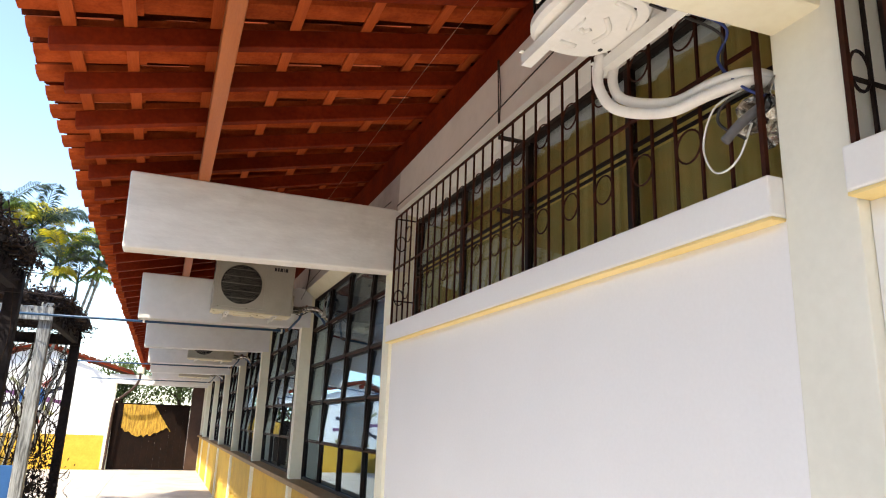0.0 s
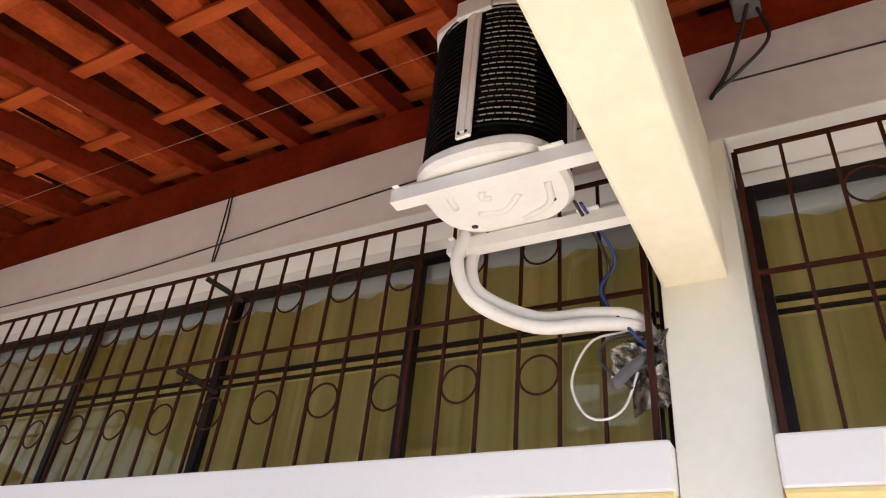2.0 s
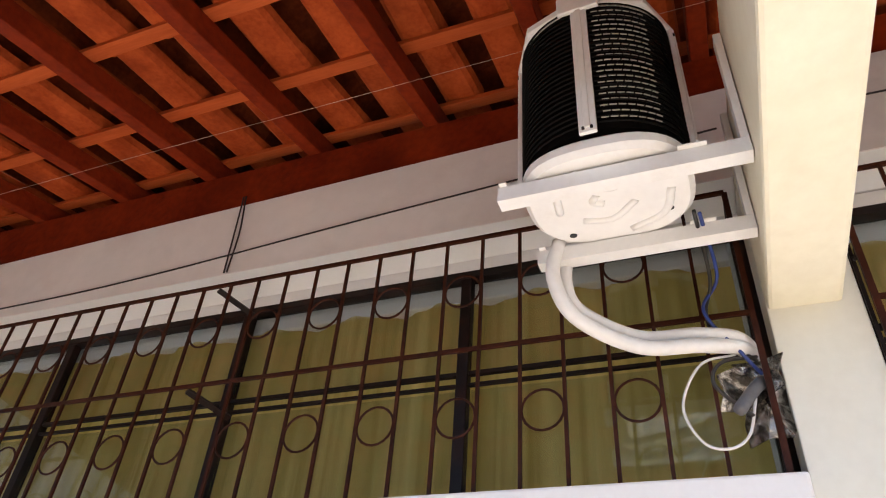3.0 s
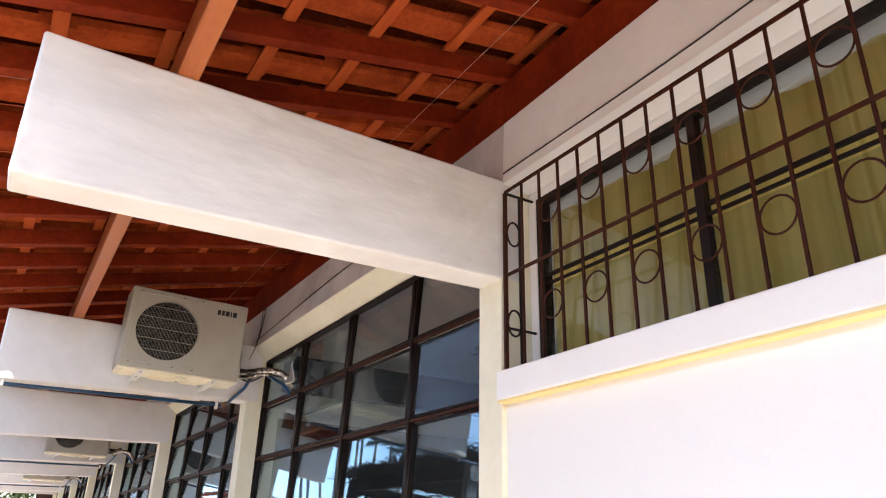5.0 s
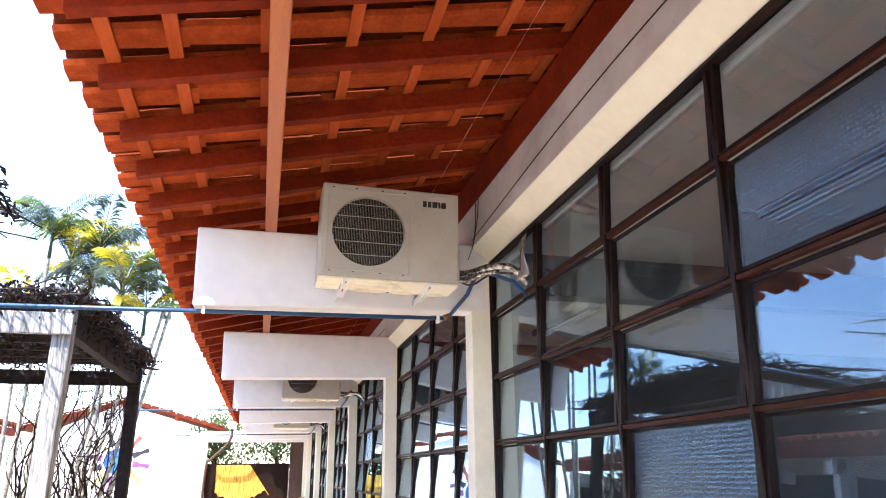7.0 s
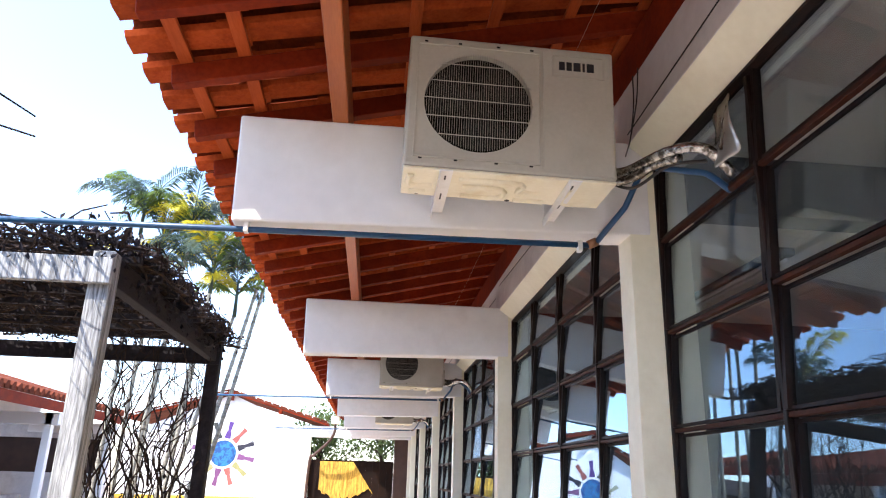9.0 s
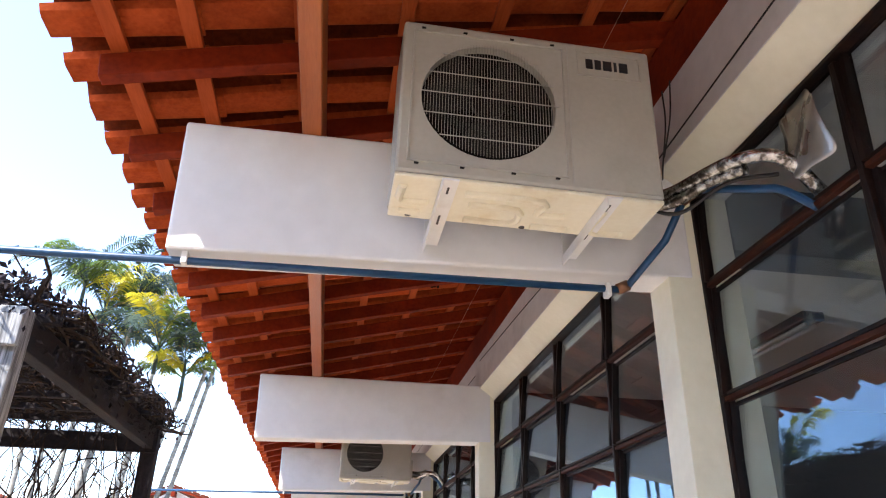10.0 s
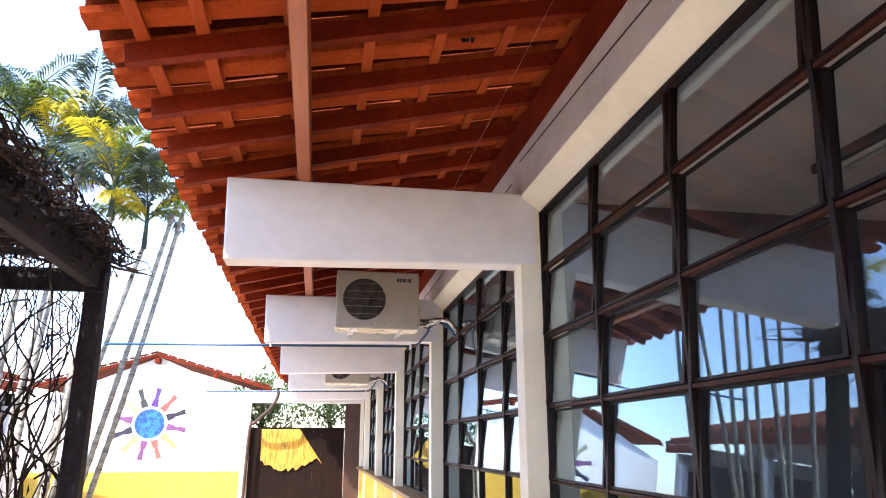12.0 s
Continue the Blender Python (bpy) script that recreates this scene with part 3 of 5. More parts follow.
def window(y0, y1, number, seed):
    """A steel window of four columns and five rows of pivoting panes."""
    wr = random.Random(seed)
    win = thing("window_%d" % number, "dark brown steel window with tilted glass panes", "window", "veranda windows", "structure")
    cols = [y0 + (y1 - y0) * i / 4 for i in range(5)]
    f = 0.009
    part("window_frame", boxes([((WX - 0.012, y0 + 0.001, 1.101), (WX + 0.03, y0 + 0.018, 2.9)), ((WX - 0.012, y1 - 0.018, 1.101), (WX + 0.03, y1 - 0.001, 2.9)),
                                ((WX - 0.012, y0 + 0.018, 2.886), (WX + 0.03, y1 - 0.018, 2.9)), ((WX - 0.012, y0 + 0.018, 1.101), (WX + 0.03, y1 - 0.018, 1.125))], 0.003), STEEL, win)
    for c in cols[1:4]:
        part("mullion", boxes([((WX - 0.010, c - f, 1.126), (WX + 0.024, c + f, 2.871))], 0.002), STEEL, win)
    for z in ROWS[1:5]:
        part("transom", boxes([((WX - 0.006, cols[i] + 0.019 if i == 0 else cols[i] + f + 0.001, z - 0.007), (WX + 0.016, cols[i + 1] - f - 0.001 if i < 3 else cols[i + 1] - 0.019, z + 0.007)) for i in range(4)], 0.002), LIT_RAIL, win)
    for r in range(5):
        for c in range(4):
            w = cols[c + 1] - cols[c] - 2 * f - 0.008
            h = ROWS[r] - ROWS[r + 1] - 0.022
            yc, zc = (cols[c] + cols[c + 1]) / 2, (ROWS[r] + ROWS[r + 1]) / 2
            if r == 4:
                mat, tilt = GLASS_BROWN, 0.0
            else:
                mat, tilt = GLASS, radians(TILT.get(number, 4.4) + wr.uniform(-0.9, 0.9))
                if (number, r, c) in PATTERNED:
                    mat = GLASS_PATTERN
            p = pane_mesh(w, h, mat)
            p.parent = win
            p.matrix_basis = Matrix.Translation((WX + 0.015, yc, zc)) @ Matrix.Rotation(tilt, 4, "Y")
            p.visible_shadow = False
            if r < 4:
                s = part("sash", boxes([((-0.018, -w / 2 - 0.003, -h / 2), (0.008, -w / 2 + 0.013, h / 2)), ((-0.018, w / 2 - 0.013, -h / 2), (0.008, w / 2 + 0.003, h / 2)),
                                        ((-0.006, -w / 2 + 0.013, h / 2 - 0.010), (0.006, w / 2 - 0.013, h / 2)), ((-0.006, -w / 2 + 0.013, -h / 2), (0.006, w / 2 - 0.013, -h / 2 + 0.010))]), STEEL, p)
    return win


TILT = {1: 3.5, 2: 5.0}
PATTERNED = {(1, 1, 0), (1, 3, 1), (3, 2, 2)}
for k in range(7):
    window(BEAMS[k] + THICK, BEAMS[k + 1] if k < 6 else 20.48, k + 1, k)

# ---- barred high windows ----


def high_window(y0, y1, number, x):
    win = thing("window_%d" % number, "dark steel high window with drawn olive curtains", "window", "high windows", "structure")
    zb, zt = 2.246, 2.934
    tagged(part("wall_header", boxes([((x + 0.001, y0 + 0.002, zt + 0.0005), (0.25, y1 - 0.002, 2.974))]), WALLPAINT), "white strip of wall above the barred window", "wall", kind="structure")
    cols = [y0 + (y1 - y0) * i / 4 for i in range(5)]
    part("window_frame", boxes([((x, y0 + 0.002, zb), (x + 0.04, y0 + 0.04, zt)), ((x, y1 - 0.04, zb), (x + 0.04, y1 - 0.002, zt)),
                                ((x, y0 + 0.04, zt - 0.024), (x + 0.04, y1 - 0.04, zt)), ((x, y0 + 0.04, zb), (x + 0.04, y1 - 0.04, zb + 0.025))], 0.003), STEEL, win)
    for c in cols[1:4]:
        part("mullion", boxes([((x, c - 0.016, zb + 0.026), (x + 0.03, c + 0.016, zt - 0.025))], 0.003), STEEL, win)
    for i in range(4):
        a, b = cols[i] + (0.041 if i == 0 else 0.017), cols[i + 1] - (0.041 if i == 3 else 0.017)
        part("transom", boxes([((x + 0.004, a, 2.573), (x + 0.018, b, 2.582)), ((x + 0.004, a, 2.604), (x + 0.020, b, 2.616))], 0.002), STEEL, win)
        for z0, z1 in ((zb + 0.026, 2.572), (2.617, zt - 0.025)):
            zc, zh = (z0 + z1) / 2, (z1 - z0) / 2
            p = part("pane", boxes([((-0.002, a, -zh), (0.002, b, zh))]), GLASS, win)
            p.matrix_basis = Matrix.Translation((x + 0.02, 0, zc)) @ Matrix.Rotation(radians(4.0), 4, "Y")
            p.visible_shadow = False
    return win


def curtain(y0, y1, x, seed):
    cr = random.Random(seed)
    bm = bmesh.new()
    n = int((y1 - y0) / 0.012)
    rows = []
    ph = 0.0
    for j in range(n + 1):
        y = y0 + (y1 - y0) * j / n
        ph += 0.62 + 0.35 * noise.noise((y * 3.0, seed, 0))
        d = 0.021 * math.sin(ph * 0.42) + 0.006 * math.sin(ph * 1.3 + seed)
        rows.append([bm.verts.new((x + d * (0.7 + 0.3 * t) + 0.004 * cr.random(), y, 2.16 + (2.862 - 2.16) * t)) for t in (0, 0.5, 1)])
    for a, b in zip(rows, rows[1:]):
        for k in range(2):
            bm.faces.new((a[k], b[k], b[k + 1], a[k + 1]))
    ob = part("curtain", bm, CURTAIN, smooth=True)
    tagged(ob, "drawn olive yellow pleated curtain behind the window", "curtain", "curtains")
    rail = part("curtain_valance", boxes([((x - 0.012, y0, 2.862), (x + 0.018, y1, 2.930))], 0.004), PALE_BLIND)
    tagged(rail, "pale grey cloth heading above the olive curtain", "curtain heading", "curtain headings")


def grille(y0, y1, x, xw):
    """A box of square steel bars with rings in every other gap."""
    g = thing("window_grille", "dark brown steel window grille with rings between its bars", "window grille", "window grilles")
    z0, z1, zm = 2.246, 2.934, 2.595
    b = 0.0039
    n = 28
    step = (y1 - y0) / (n + 1)
    for z in (z1, zm):
        part("rail", boxes([((x - b * 1.3, y0, z - b * 1.3), (x + b * 1.3, y1, z + b * 1.3))], 0.001), LIT_RAIL, g)
    for i in range(n + 2):
        y = min(y0 + step * i, y1)
        r = b * (1.6 if i in (0, n + 1) else 1.0)
        part("bar", boxes([((x - r, y - r, z0 - 0.0), (x + r, y + r, z1 - b * 1.2))]), LIT_RAIL, g)
    for i in range(2, n, 2):
        for z in (2.768, 2.422):
            bm = bmesh.new()
            c = (y0 + step * (i + 0.5), z)
            tube(bm, [(x, c[0] + 0.0475 * math.cos(a), c[1] + 0.0475 * math.sin(a)) for a in (2 * math.pi * k / 20 for k in range(20))], 0.0031, 6, closed=True)
            part("ring", bm, LIT_RAIL, g)
    for ye in (y0, y1):
        for z in (z1 - 0.004, 2.40):
            part("side_rail", boxes([((x + 0.01, ye - b, z - b), (xw, ye + b, z + b))]), STEEL, g)
        part("side_bar", boxes([(((x + xw) / 2 - b, ye - b, z0), ((x + xw) / 2 + b, ye + b, z1 - 0.01))]), STEEL, g)
        for z in (2.768, 2.422):
            bm = bmesh.new()
            tube(bm, [(x + 0.038 + 0.03 * math.cos(a), ye, z + 0.048 * math.sin(a)) for a in (2 * math.pi * k / 18 for k in range(18))], 0.004, 6, closed=True)
            part("side_ring", bm, STEEL, g)
    ym = (y0 + y1) / 2
    for z in (z1 - 0.01, zm - 0.01):
        bm = bmesh.new()
        tube(bm, [(x + 0.005, ym, z), (xw, ym - 0.06, z - 0.03)], 0.011, 4)
        part("brace", bm, STEEL, g)
    return g


tagged(part("wall_jamb", boxes([((0.136, -0.044, 2.246), (0.25, -0.003, 2.967))]), WALLPAINT), "white plastered jamb beside the barred window", "wall", kind="structure")
high_window(-3.008, -0.045, 8, 0.135)
curtain(-2.96, -0.09, 0.192, 1)
grille(-2.970, -0.030, 0.0, 0.134)
high_window(-6.098, -3.182, 9, 0.145)
curtain(-6.05, -3.22, 0.202, 2)
grille(-6.08, -3.2, 0.004, 0.144)

# ---- wall-hung condensers ----


def condenser():
    """A split condenser; origin at its lower front corner, x to the wall, y to the beam behind."""
    W, H, D = 0.75, 0.53, 0.237
    ac = thing("air_conditioner", "off-white outdoor air conditioner with round fan on wall brackets", "air conditioner", "outdoor air conditioners")
    # casing with a round opening in its face
    bm = bmesh.new()
    cx, cz, R, n = 0.254, 0.272, 0.194, 40
    x0, x1, z0, z1 = 0.030, 0.478, 0.046, 0.500
    box(bm, (0, 0.002, 0.012), (W, D, H), 0.010)
    front = [f for f in bm.faces if f.normal.y < -0.99]
    bmesh.ops.delete(bm, geom=front, context="FACES_ONLY")
    fx0, fx1, fz0, fz1 = 0.010, W - 0.010, 0.022, H - 0.010

    def edge_pt(k):
        a = 2 * math.pi * k / n
        c, s = math.cos(a), math.sin(a)
        tx = ((fx1 - cx) if c > 0 else (fx0 - cx)) / c if abs(c) > 1e-6 else 1e9
        tz = ((fz1 - cz) if s > 0 else (fz0 - cz)) / s if abs(s) > 1e-6 else 1e9
        t = min(tx, tz)
        return cx + c * t, cz + s * t
    outer = [bm.verts.new((*[edge_pt(k)[0]], 0.002, edge_pt(k)[1])) for k in range(n)]
    inner = [bm.verts.new((cx + R * math.cos(2 * math.pi * k / n), 0.002, cz + R * math.sin(2 * math.pi * k / n))) for k in range(n)]
    deep = [bm.verts.new((v.co.x, 0.030, v.co.z)) for v in inner]
    for k in range(n):
        j = (k + 1) % n
        bm.faces.new((outer[k], inner[k], inner[j], outer[j]))
        bm.faces.new((inner[k], deep[k], deep[j], inner[j]))
    for px, pz in ((fx0, fz0), (fx1, fz0), (fx0, fz1), (fx1, fz1)):
        v = bm.verts.new((px, 0.002, pz))
        near = sorted(outer, key=lambda q: (q.co - v.co).length)[:2]
        try:
            bm.faces.new((v, *near))
        except ValueError:
            pass
    bmesh.ops.recalc_face_normals(bm, faces=bm.faces)
    part("casing", bm, AC_WHITE, ac)
    bm = bmesh.new()
    for lo, hi in (((x0, -0.004, z0), (x1, 0.003, z0 + 0.006)), ((x0, -0.004, z1 - 0.006), (x1, 0.003, z1)), ((x0, -0.004, z0 + 0.006), (x0 + 0.006, 0.003, z1 - 0.006)), ((x1 - 0.006, -0.004, z0 + 0.006), (x1, 0.003, z1 - 0.006))):
        box(bm, lo, hi, 0.001)
    part("fan_panel_edge", bm, AC_WHITE, ac)
    for f in (0.06, 0.34, 0.66, 0.94):
        for z in (z0 - 0.008, z1 + 0.004):
            part("fixing_clip", boxes([((x0 + f * 0.44 - 0.006, -0.005, z), (x0 + f * 0.44 + 0.006, 0.001, z + 0.003))]), DARK_FAN, ac, "small dark fixing clip")
    part("fan_recess", disc(bmesh.new(), (cx, 0.034, cz), R + 0.001, "y", 0.006, 40), BLACK_FIN, ac, "dark fan recess")
    fan = part("fan_hub", disc(bmesh.new(), (cx, 0.021, cz), 0.048, "y", 0.018, 20), DARK_FAN, ac, "dark plastic fan at rest")
    for k in range(3):
        bm, prev = bmesh.new(), None
        for j in range(9):
            a = 2 * math.pi * k / 3 + j * 0.17
            lo = bm.verts.new((cx + 0.045 * math.cos(a), 0.006 + 0.0024 * j, cz + 0.045 * math.sin(a)))
            hi = bm.verts.new((cx + 0.180 * math.cos(a), 0.006 + 0.0024 * j, cz + 0.180 * math.sin(a)))
            if prev:
                bm.faces.new((prev[0], prev[1], hi, lo))
            prev = (lo, hi)
        part("fan_blade", bm, DARK_FAN, fan)
    bm = bmesh.new()
    for k in range(45):
        x = cx + (R - 0.004) * (2 * (k + 0.5) / 45 - 1)
        h = math.sqrt(R * R - (x - cx) ** 2)
        box(bm, (x - 0.0006, -0.0090, cz - h), (x + 0.0006, -0.0078, cz + h))
    tagged(part("guard_wire", bm, DARK_WIRE, ac, "dark upright guard wires"), kind="stuff")
    bm = bmesh.new()
    for k in range(5):
        z = cz + (k - 2) * 0.070
        h = math.sqrt(R * R - (z - cz) ** 2) + 0.006
        box(bm, (cx - h, -0.0125, z - 0.0010), (cx + h, -0.0100, z + 0.0010))
    tagged(part("fan_guard", bm, WIRE_GREY, ac, "pale wire fan guard"), kind="stuff")
    bm = bmesh.new()
    for lo, hi in (((0.520, -0.001, 0.410), (0.715, 0.003, 0.413)), ((0.520, -0.001, 0.498), (0.715, 0.003, 0.501)), ((0.520, -0.001, 0.413), (0.523, 0.003, 0.498)), ((0.712, -0.001, 0.413), (0.715, 0.003, 0.498))):
        box(bm, lo, hi)
    part("badge_frame", bm, AC_WHITE, ac)
    bm = boxes([((x, -0.0015, 0.438), (x + w, 0.0015, 0.472)) for x, w in ((0.546, 0.021), (0.574, 0.019), (0.600, 0.026), (0.634, 0.008), (0.650, 0.026))])
    part("badge", bm, INK, ac, "black maker's mark as plain bars")
    part("front_seam", boxes([((0.488, 0.0, 0.03), (0.491, 0.0035, H - 0.02))]), WIRE_GREY, ac)
    # underside pan with pressed ribs, light bounced off the floor in its colour
    bm = boxes([((0.002, 0.004, 0.0), (W - 0.002, D - 0.002, 0.0115))], 0.004)
    part("base_pan", bm, AC_PAN_BOUNCE, ac, "pressed metal base pan, floor bounce in its cream")
    bm = bmesh.new()
    for pts in (((0.03, 0.05), (0.03, 0.13), (0.11, 0.13)), ((0.20, 0.06), (0.42, 0.06), (0.42, 0.13), (0.50, 0.13)), ((0.22, 0.12), (0.36, 0.12), (0.36, 0.2), (0.22, 0.2)),
                ((0.60, 0.07), (0.60, 0.2), (0.70, 0.2)), ((0.42, 0.205), (0.53, 0.205)), ((0.03, 0.19), (0.09, 0.19))):
        tube(bm, curve_pts([(x, y, -0.001) for x, y in pts], 3), 0.012, 8)
    part("pan_rib", bm, AC_PAN_BOUNCE, ac)
    for x, y in ((0.06, 0.215), (0.69, 0.215), (0.4, 0.222)):
        part("drain_hole", disc(bmesh.new(), (x, y, -0.0005), 0.009, "z", 0.002, 12), INK, ac)
    for x in (0.15, 0.60):
        bm = prism(bmesh.new(), [(x - 0.023, -0.034), (x - 0.0195, -0.034), (x - 0.0195, -0.006), (x + 0.023, -0.006), (x + 0.023, -0.001), (x - 0.023, -0.001)], -0.008, 0.388)
        b = part("bracket", bm, WHITE_METAL, ac, "white steel bracket")
        part("mounting_plate", boxes([((x - 0.022, 0.383, 0.0), (x + 0.023, 0.3885, 0.30))], 0.0015), WHITE_METAL, b)
        for ya, yb in ((0.03, 0.065), (0.19, 0.245)):
            part("slot", boxes([((x - 0.003, ya, -0.0075), (x + 0.003, yb, -0.0062))]), INK, b)
    # valve cover on the end, towards the wall
    part("valve_cover", boxes([((W - 0.001, 0.07, 0.05), (W + 0.025, 0.21, 0.23))], 0.006), AC_WHITE, ac)
    return ac


first = condenser()
AC_SPOTS = [(-0.933, BEAMS[1] - 0.39, 2.645), (-0.933, BEAMS[3] - 0.39, 2.645), (-0.933, BEAMS[5] - 0.39, 2.645)]
first.matrix_basis = pose(*AC_SPOTS[0], 0, 0.9, 0)
for s in AC_SPOTS[1:]:
    copy_thing(first, pose(*s, 0, 0.3, 0))


def ac_lines(dy):
    """Foil-wrapped refrigerant lines, a power cable and the blue drain pipe of one condenser."""
    dy += 0.045
    o = Vector((0, dy, 0))

    def run(name, ctrl, r, mat, label, category, sides=10, n=8):
        bm = tube(bmesh.new(), [p + o for p in curve_pts(ctrl, n)], r, sides)
        return tagged(part(name, bm, mat, smooth=True), label, category, category + "s")
    run("insulated_line", [(-0.165, 2.86, 2.76), (-0.10, 2.80, 2.745), (-0.03, 2.58, 2.725), (0.06, 2.50, 2.70), (0.16, 2.50, 2.60)], 0.019, FOIL, "silver foil wrapped refrigerant line into the window", "insulated line")
    run("insulated_line", [(-0.165, 2.84, 2.715), (-0.10, 2.78, 2.705), (-0.04, 2.66, 2.715), (0.0, 2.57, 2.70)], 0.017, FOIL, "silver foil wrapped refrigerant line into the window", "insulated line")
    run("power_cable", [(-0.165, 2.88, 2.74), (-0.08, 2.80, 2.68), (0.0, 2.66, 2.71), (0.09, 2.56, 2.69)], 0.006, BLACK_CABLE, "black power cable at the air conditioner", "cable", 6)
    pipe = thing("drain_pipe", "blue plastic drain pipe clipped under the roof beam", "pipe", "drain pipes")
    y, z = 3.095, 2.537
    pts = [(-2.95, y + 0.02, 2.515), (-1.58, y, z - 0.006), (-0.16, y, z + 0.012)]
    part("pipe_run", tube(bmesh.new(), [Vector(p) + o for p in pts], 0.0118, 10), BLUE_PIPE, pipe, smooth=True)
    part("pipe_riser", tube(bmesh.new(), [Vector(p) + o for p in ((-0.135, y - 0.005, z + 0.02), (-0.06, 2.94, 2.66), (-0.025, 2.84, 2.772))], 0.0118, 10), BLUE_PIPE, pipe, smooth=True)
    part("pipe_entry", tube(bmesh.new(), [p + o for p in curve_pts([(-0.01, 2.81, 2.775), (0.06, 2.62, 2.675), (0.09, 2.56, 2.64), (0.13, 2.50, 2.56)], 5)], 0.0118, 10), BLUE_PIPE, pipe, smooth=True)
    for a, b in (((-0.165, y, z + 0.012), (-0.13, y - 0.006, z + 0.028)), ((-0.032, 2.855, 2.757), (-0.008, 2.80, 2.772))):
        part("elbow", tube(bmesh.new(), [Vector(a) + o, Vector(b) + o], 0.018, 10), COPPER, pipe, "brown pipe elbow", smooth=True)
    for x in (-1.51, -0.20):
        part("clip", boxes([((x - 0.009, y - 0.018 + dy, z - 0.018), (x + 0.009, y + 0.018 + dy, z + 0.028))], 0.003), WHITE_METAL, pipe, "white pipe clip")
    return pipe


for k in (1, 3, 5):
    ac_lines(BEAMS[k] - BEAMS[1])

# torn foil stuffed into the open pane beside the lines
bm = bmesh.new()
frng = random.Random(3)
grid = [[bm.verts.new((0.105 - 0.03 * math.sin(i + 0.7 * j) + frng.uniform(-0.008, 0.006), 2.385 + 0.075 * i + frng.uniform(-0.02, 0.02), 2.62 + 0.064 * j + frng.uniform(-0.015, 0.015))) for j in range(5)] for i in range(4)]
for i in range(3):
    for j in range(4):
        if (i, j) not in ((2, 0), (0, 3)):
            bm.faces.new((grid[i][j], grid[i + 1][j], grid[i + 1][j + 1], grid[i][j + 1]))
ob = part("foil_sheet", bm, FILM, smooth=True)
ob.modifiers.new("soft", "SUBSURF").render_levels = 2
ob.modifiers.new("thick", "SOLIDIFY").thickness = 0.003
tagged(ob, "crumpled silver foil closing the gap round the lines", "foil sheet")

# ---- the round condenser ----
RX, RY, RZ = -0.325, -2.738, 2.716
rac = thing("round_air_conditioner", "round black-finned outdoor unit with white pan on two brackets", "air conditioner", "outdoor air conditioners")
HT, RR = 0.405, 0.172


def rounded(bm, r, z0, z1, sides=48, lobes=0.0, bev=0.01):
    """A rounded, slightly lobed plate."""
    rings = []
    for rr, z in ((r - bev, z0), (r, z0 + bev), (r, z1 - bev), (r - bev, z1)):
        rings.append([bm.verts.new((RX + rr * (1 + lobes * math.cos(4 * a)) * math.cos(a), RY + rr * (1 + lobes * math.cos(4 * a)) * math.sin(a), z)) for a in (2 * math.pi * k / sides for k in range(sides))])
    for p, q in zip(rings, rings[1:]):
        for k in range(sides):
            bm.faces.new((p[k], p[(k + 1) % sides], q[(k + 1) % sides], q[k]))
    bm.faces.new(rings[0][::-1])
    bm.faces.new(rings[-1])
    return bm


part("base_pan", rounded(bmesh.new(), RR + 0.0, RZ - 0.02, RZ + 0.024, lobes=-0.045, bev=0.012), WHITE_METAL, rac, "white pressed metal pan")
bm = bmesh.new()
for pts in (((-0.11, 0.04), (-0.06, 0.09), (0.02, 0.10)), ((0.02, -0.05), (0.07, 0.0), (0.06, 0.06)), ((-0.10, -0.05), (-0.04, -0.02), (-0.05, 0.03)), ((0.0, -0.12), (0.08, -0.10), (0.12, -0.03)), ((-0.02, 0.02), (0.0, 0.03), (0.01, 0.01))):
    tube(bm, curve_pts([(RX + a, RY + b, RZ - 0.019) for a, b in pts], 4), 0.009, 6)
part("pan_rib", bm, WHITE_METAL, rac, smooth=True)
for a, b in ((-0.10, 0.10), (0.07, -0.11), (0.11, 0.09)):
    part("drain_hole", disc(bmesh.new(), (RX + a, RY + b, RZ - 0.0205), 0.008, "z", 0.002, 12), INK, rac)
part("coil", disc(bmesh.new(), (RX, RY, RZ + 0.035 + HT / 2), RR - 0.012, "z", HT - 0.004, 48), BLACK_FIN, rac, "black condenser coil", smooth=False)
bm = bmesh.new()
for i in range(26):
    z = RZ + 0.05 + (HT - 0.03) * i / 25
    tube(bm, [(RX + (RR - 0.005) * math.cos(a), RY + (RR - 0.005) * math.sin(a), z) for a in (2 * math.pi * k / 40 for k in range(40))], 0.0028, 4, closed=True)
tagged(part("fin_guard", bm, BLACK_FIN, rac, "black ringed guard"), kind="stuff")
bm = bmesh.new()
for i in range(22):
    z = RZ + 0.06 + (HT - 0.05) * i / 21
    for j in range(7):
        a = math.radians(189 + 6.0 * j + 1.5 * (i % 2))
        m = Matrix.Translation((RX + (RR - 0.003) * math.cos(a), RY + (RR - 0.003) * math.sin(a), z)) @ Matrix.Rotation(a, 4, "Z")
        box(bm, (-0.0012, -0.007, -0.0009), (0.0012, 0.007, 0.0009), m=m)
tagged(part("fin_edge", bm, WIRE_GREY, rac, "pale fin edges in rows"), kind="stuff")
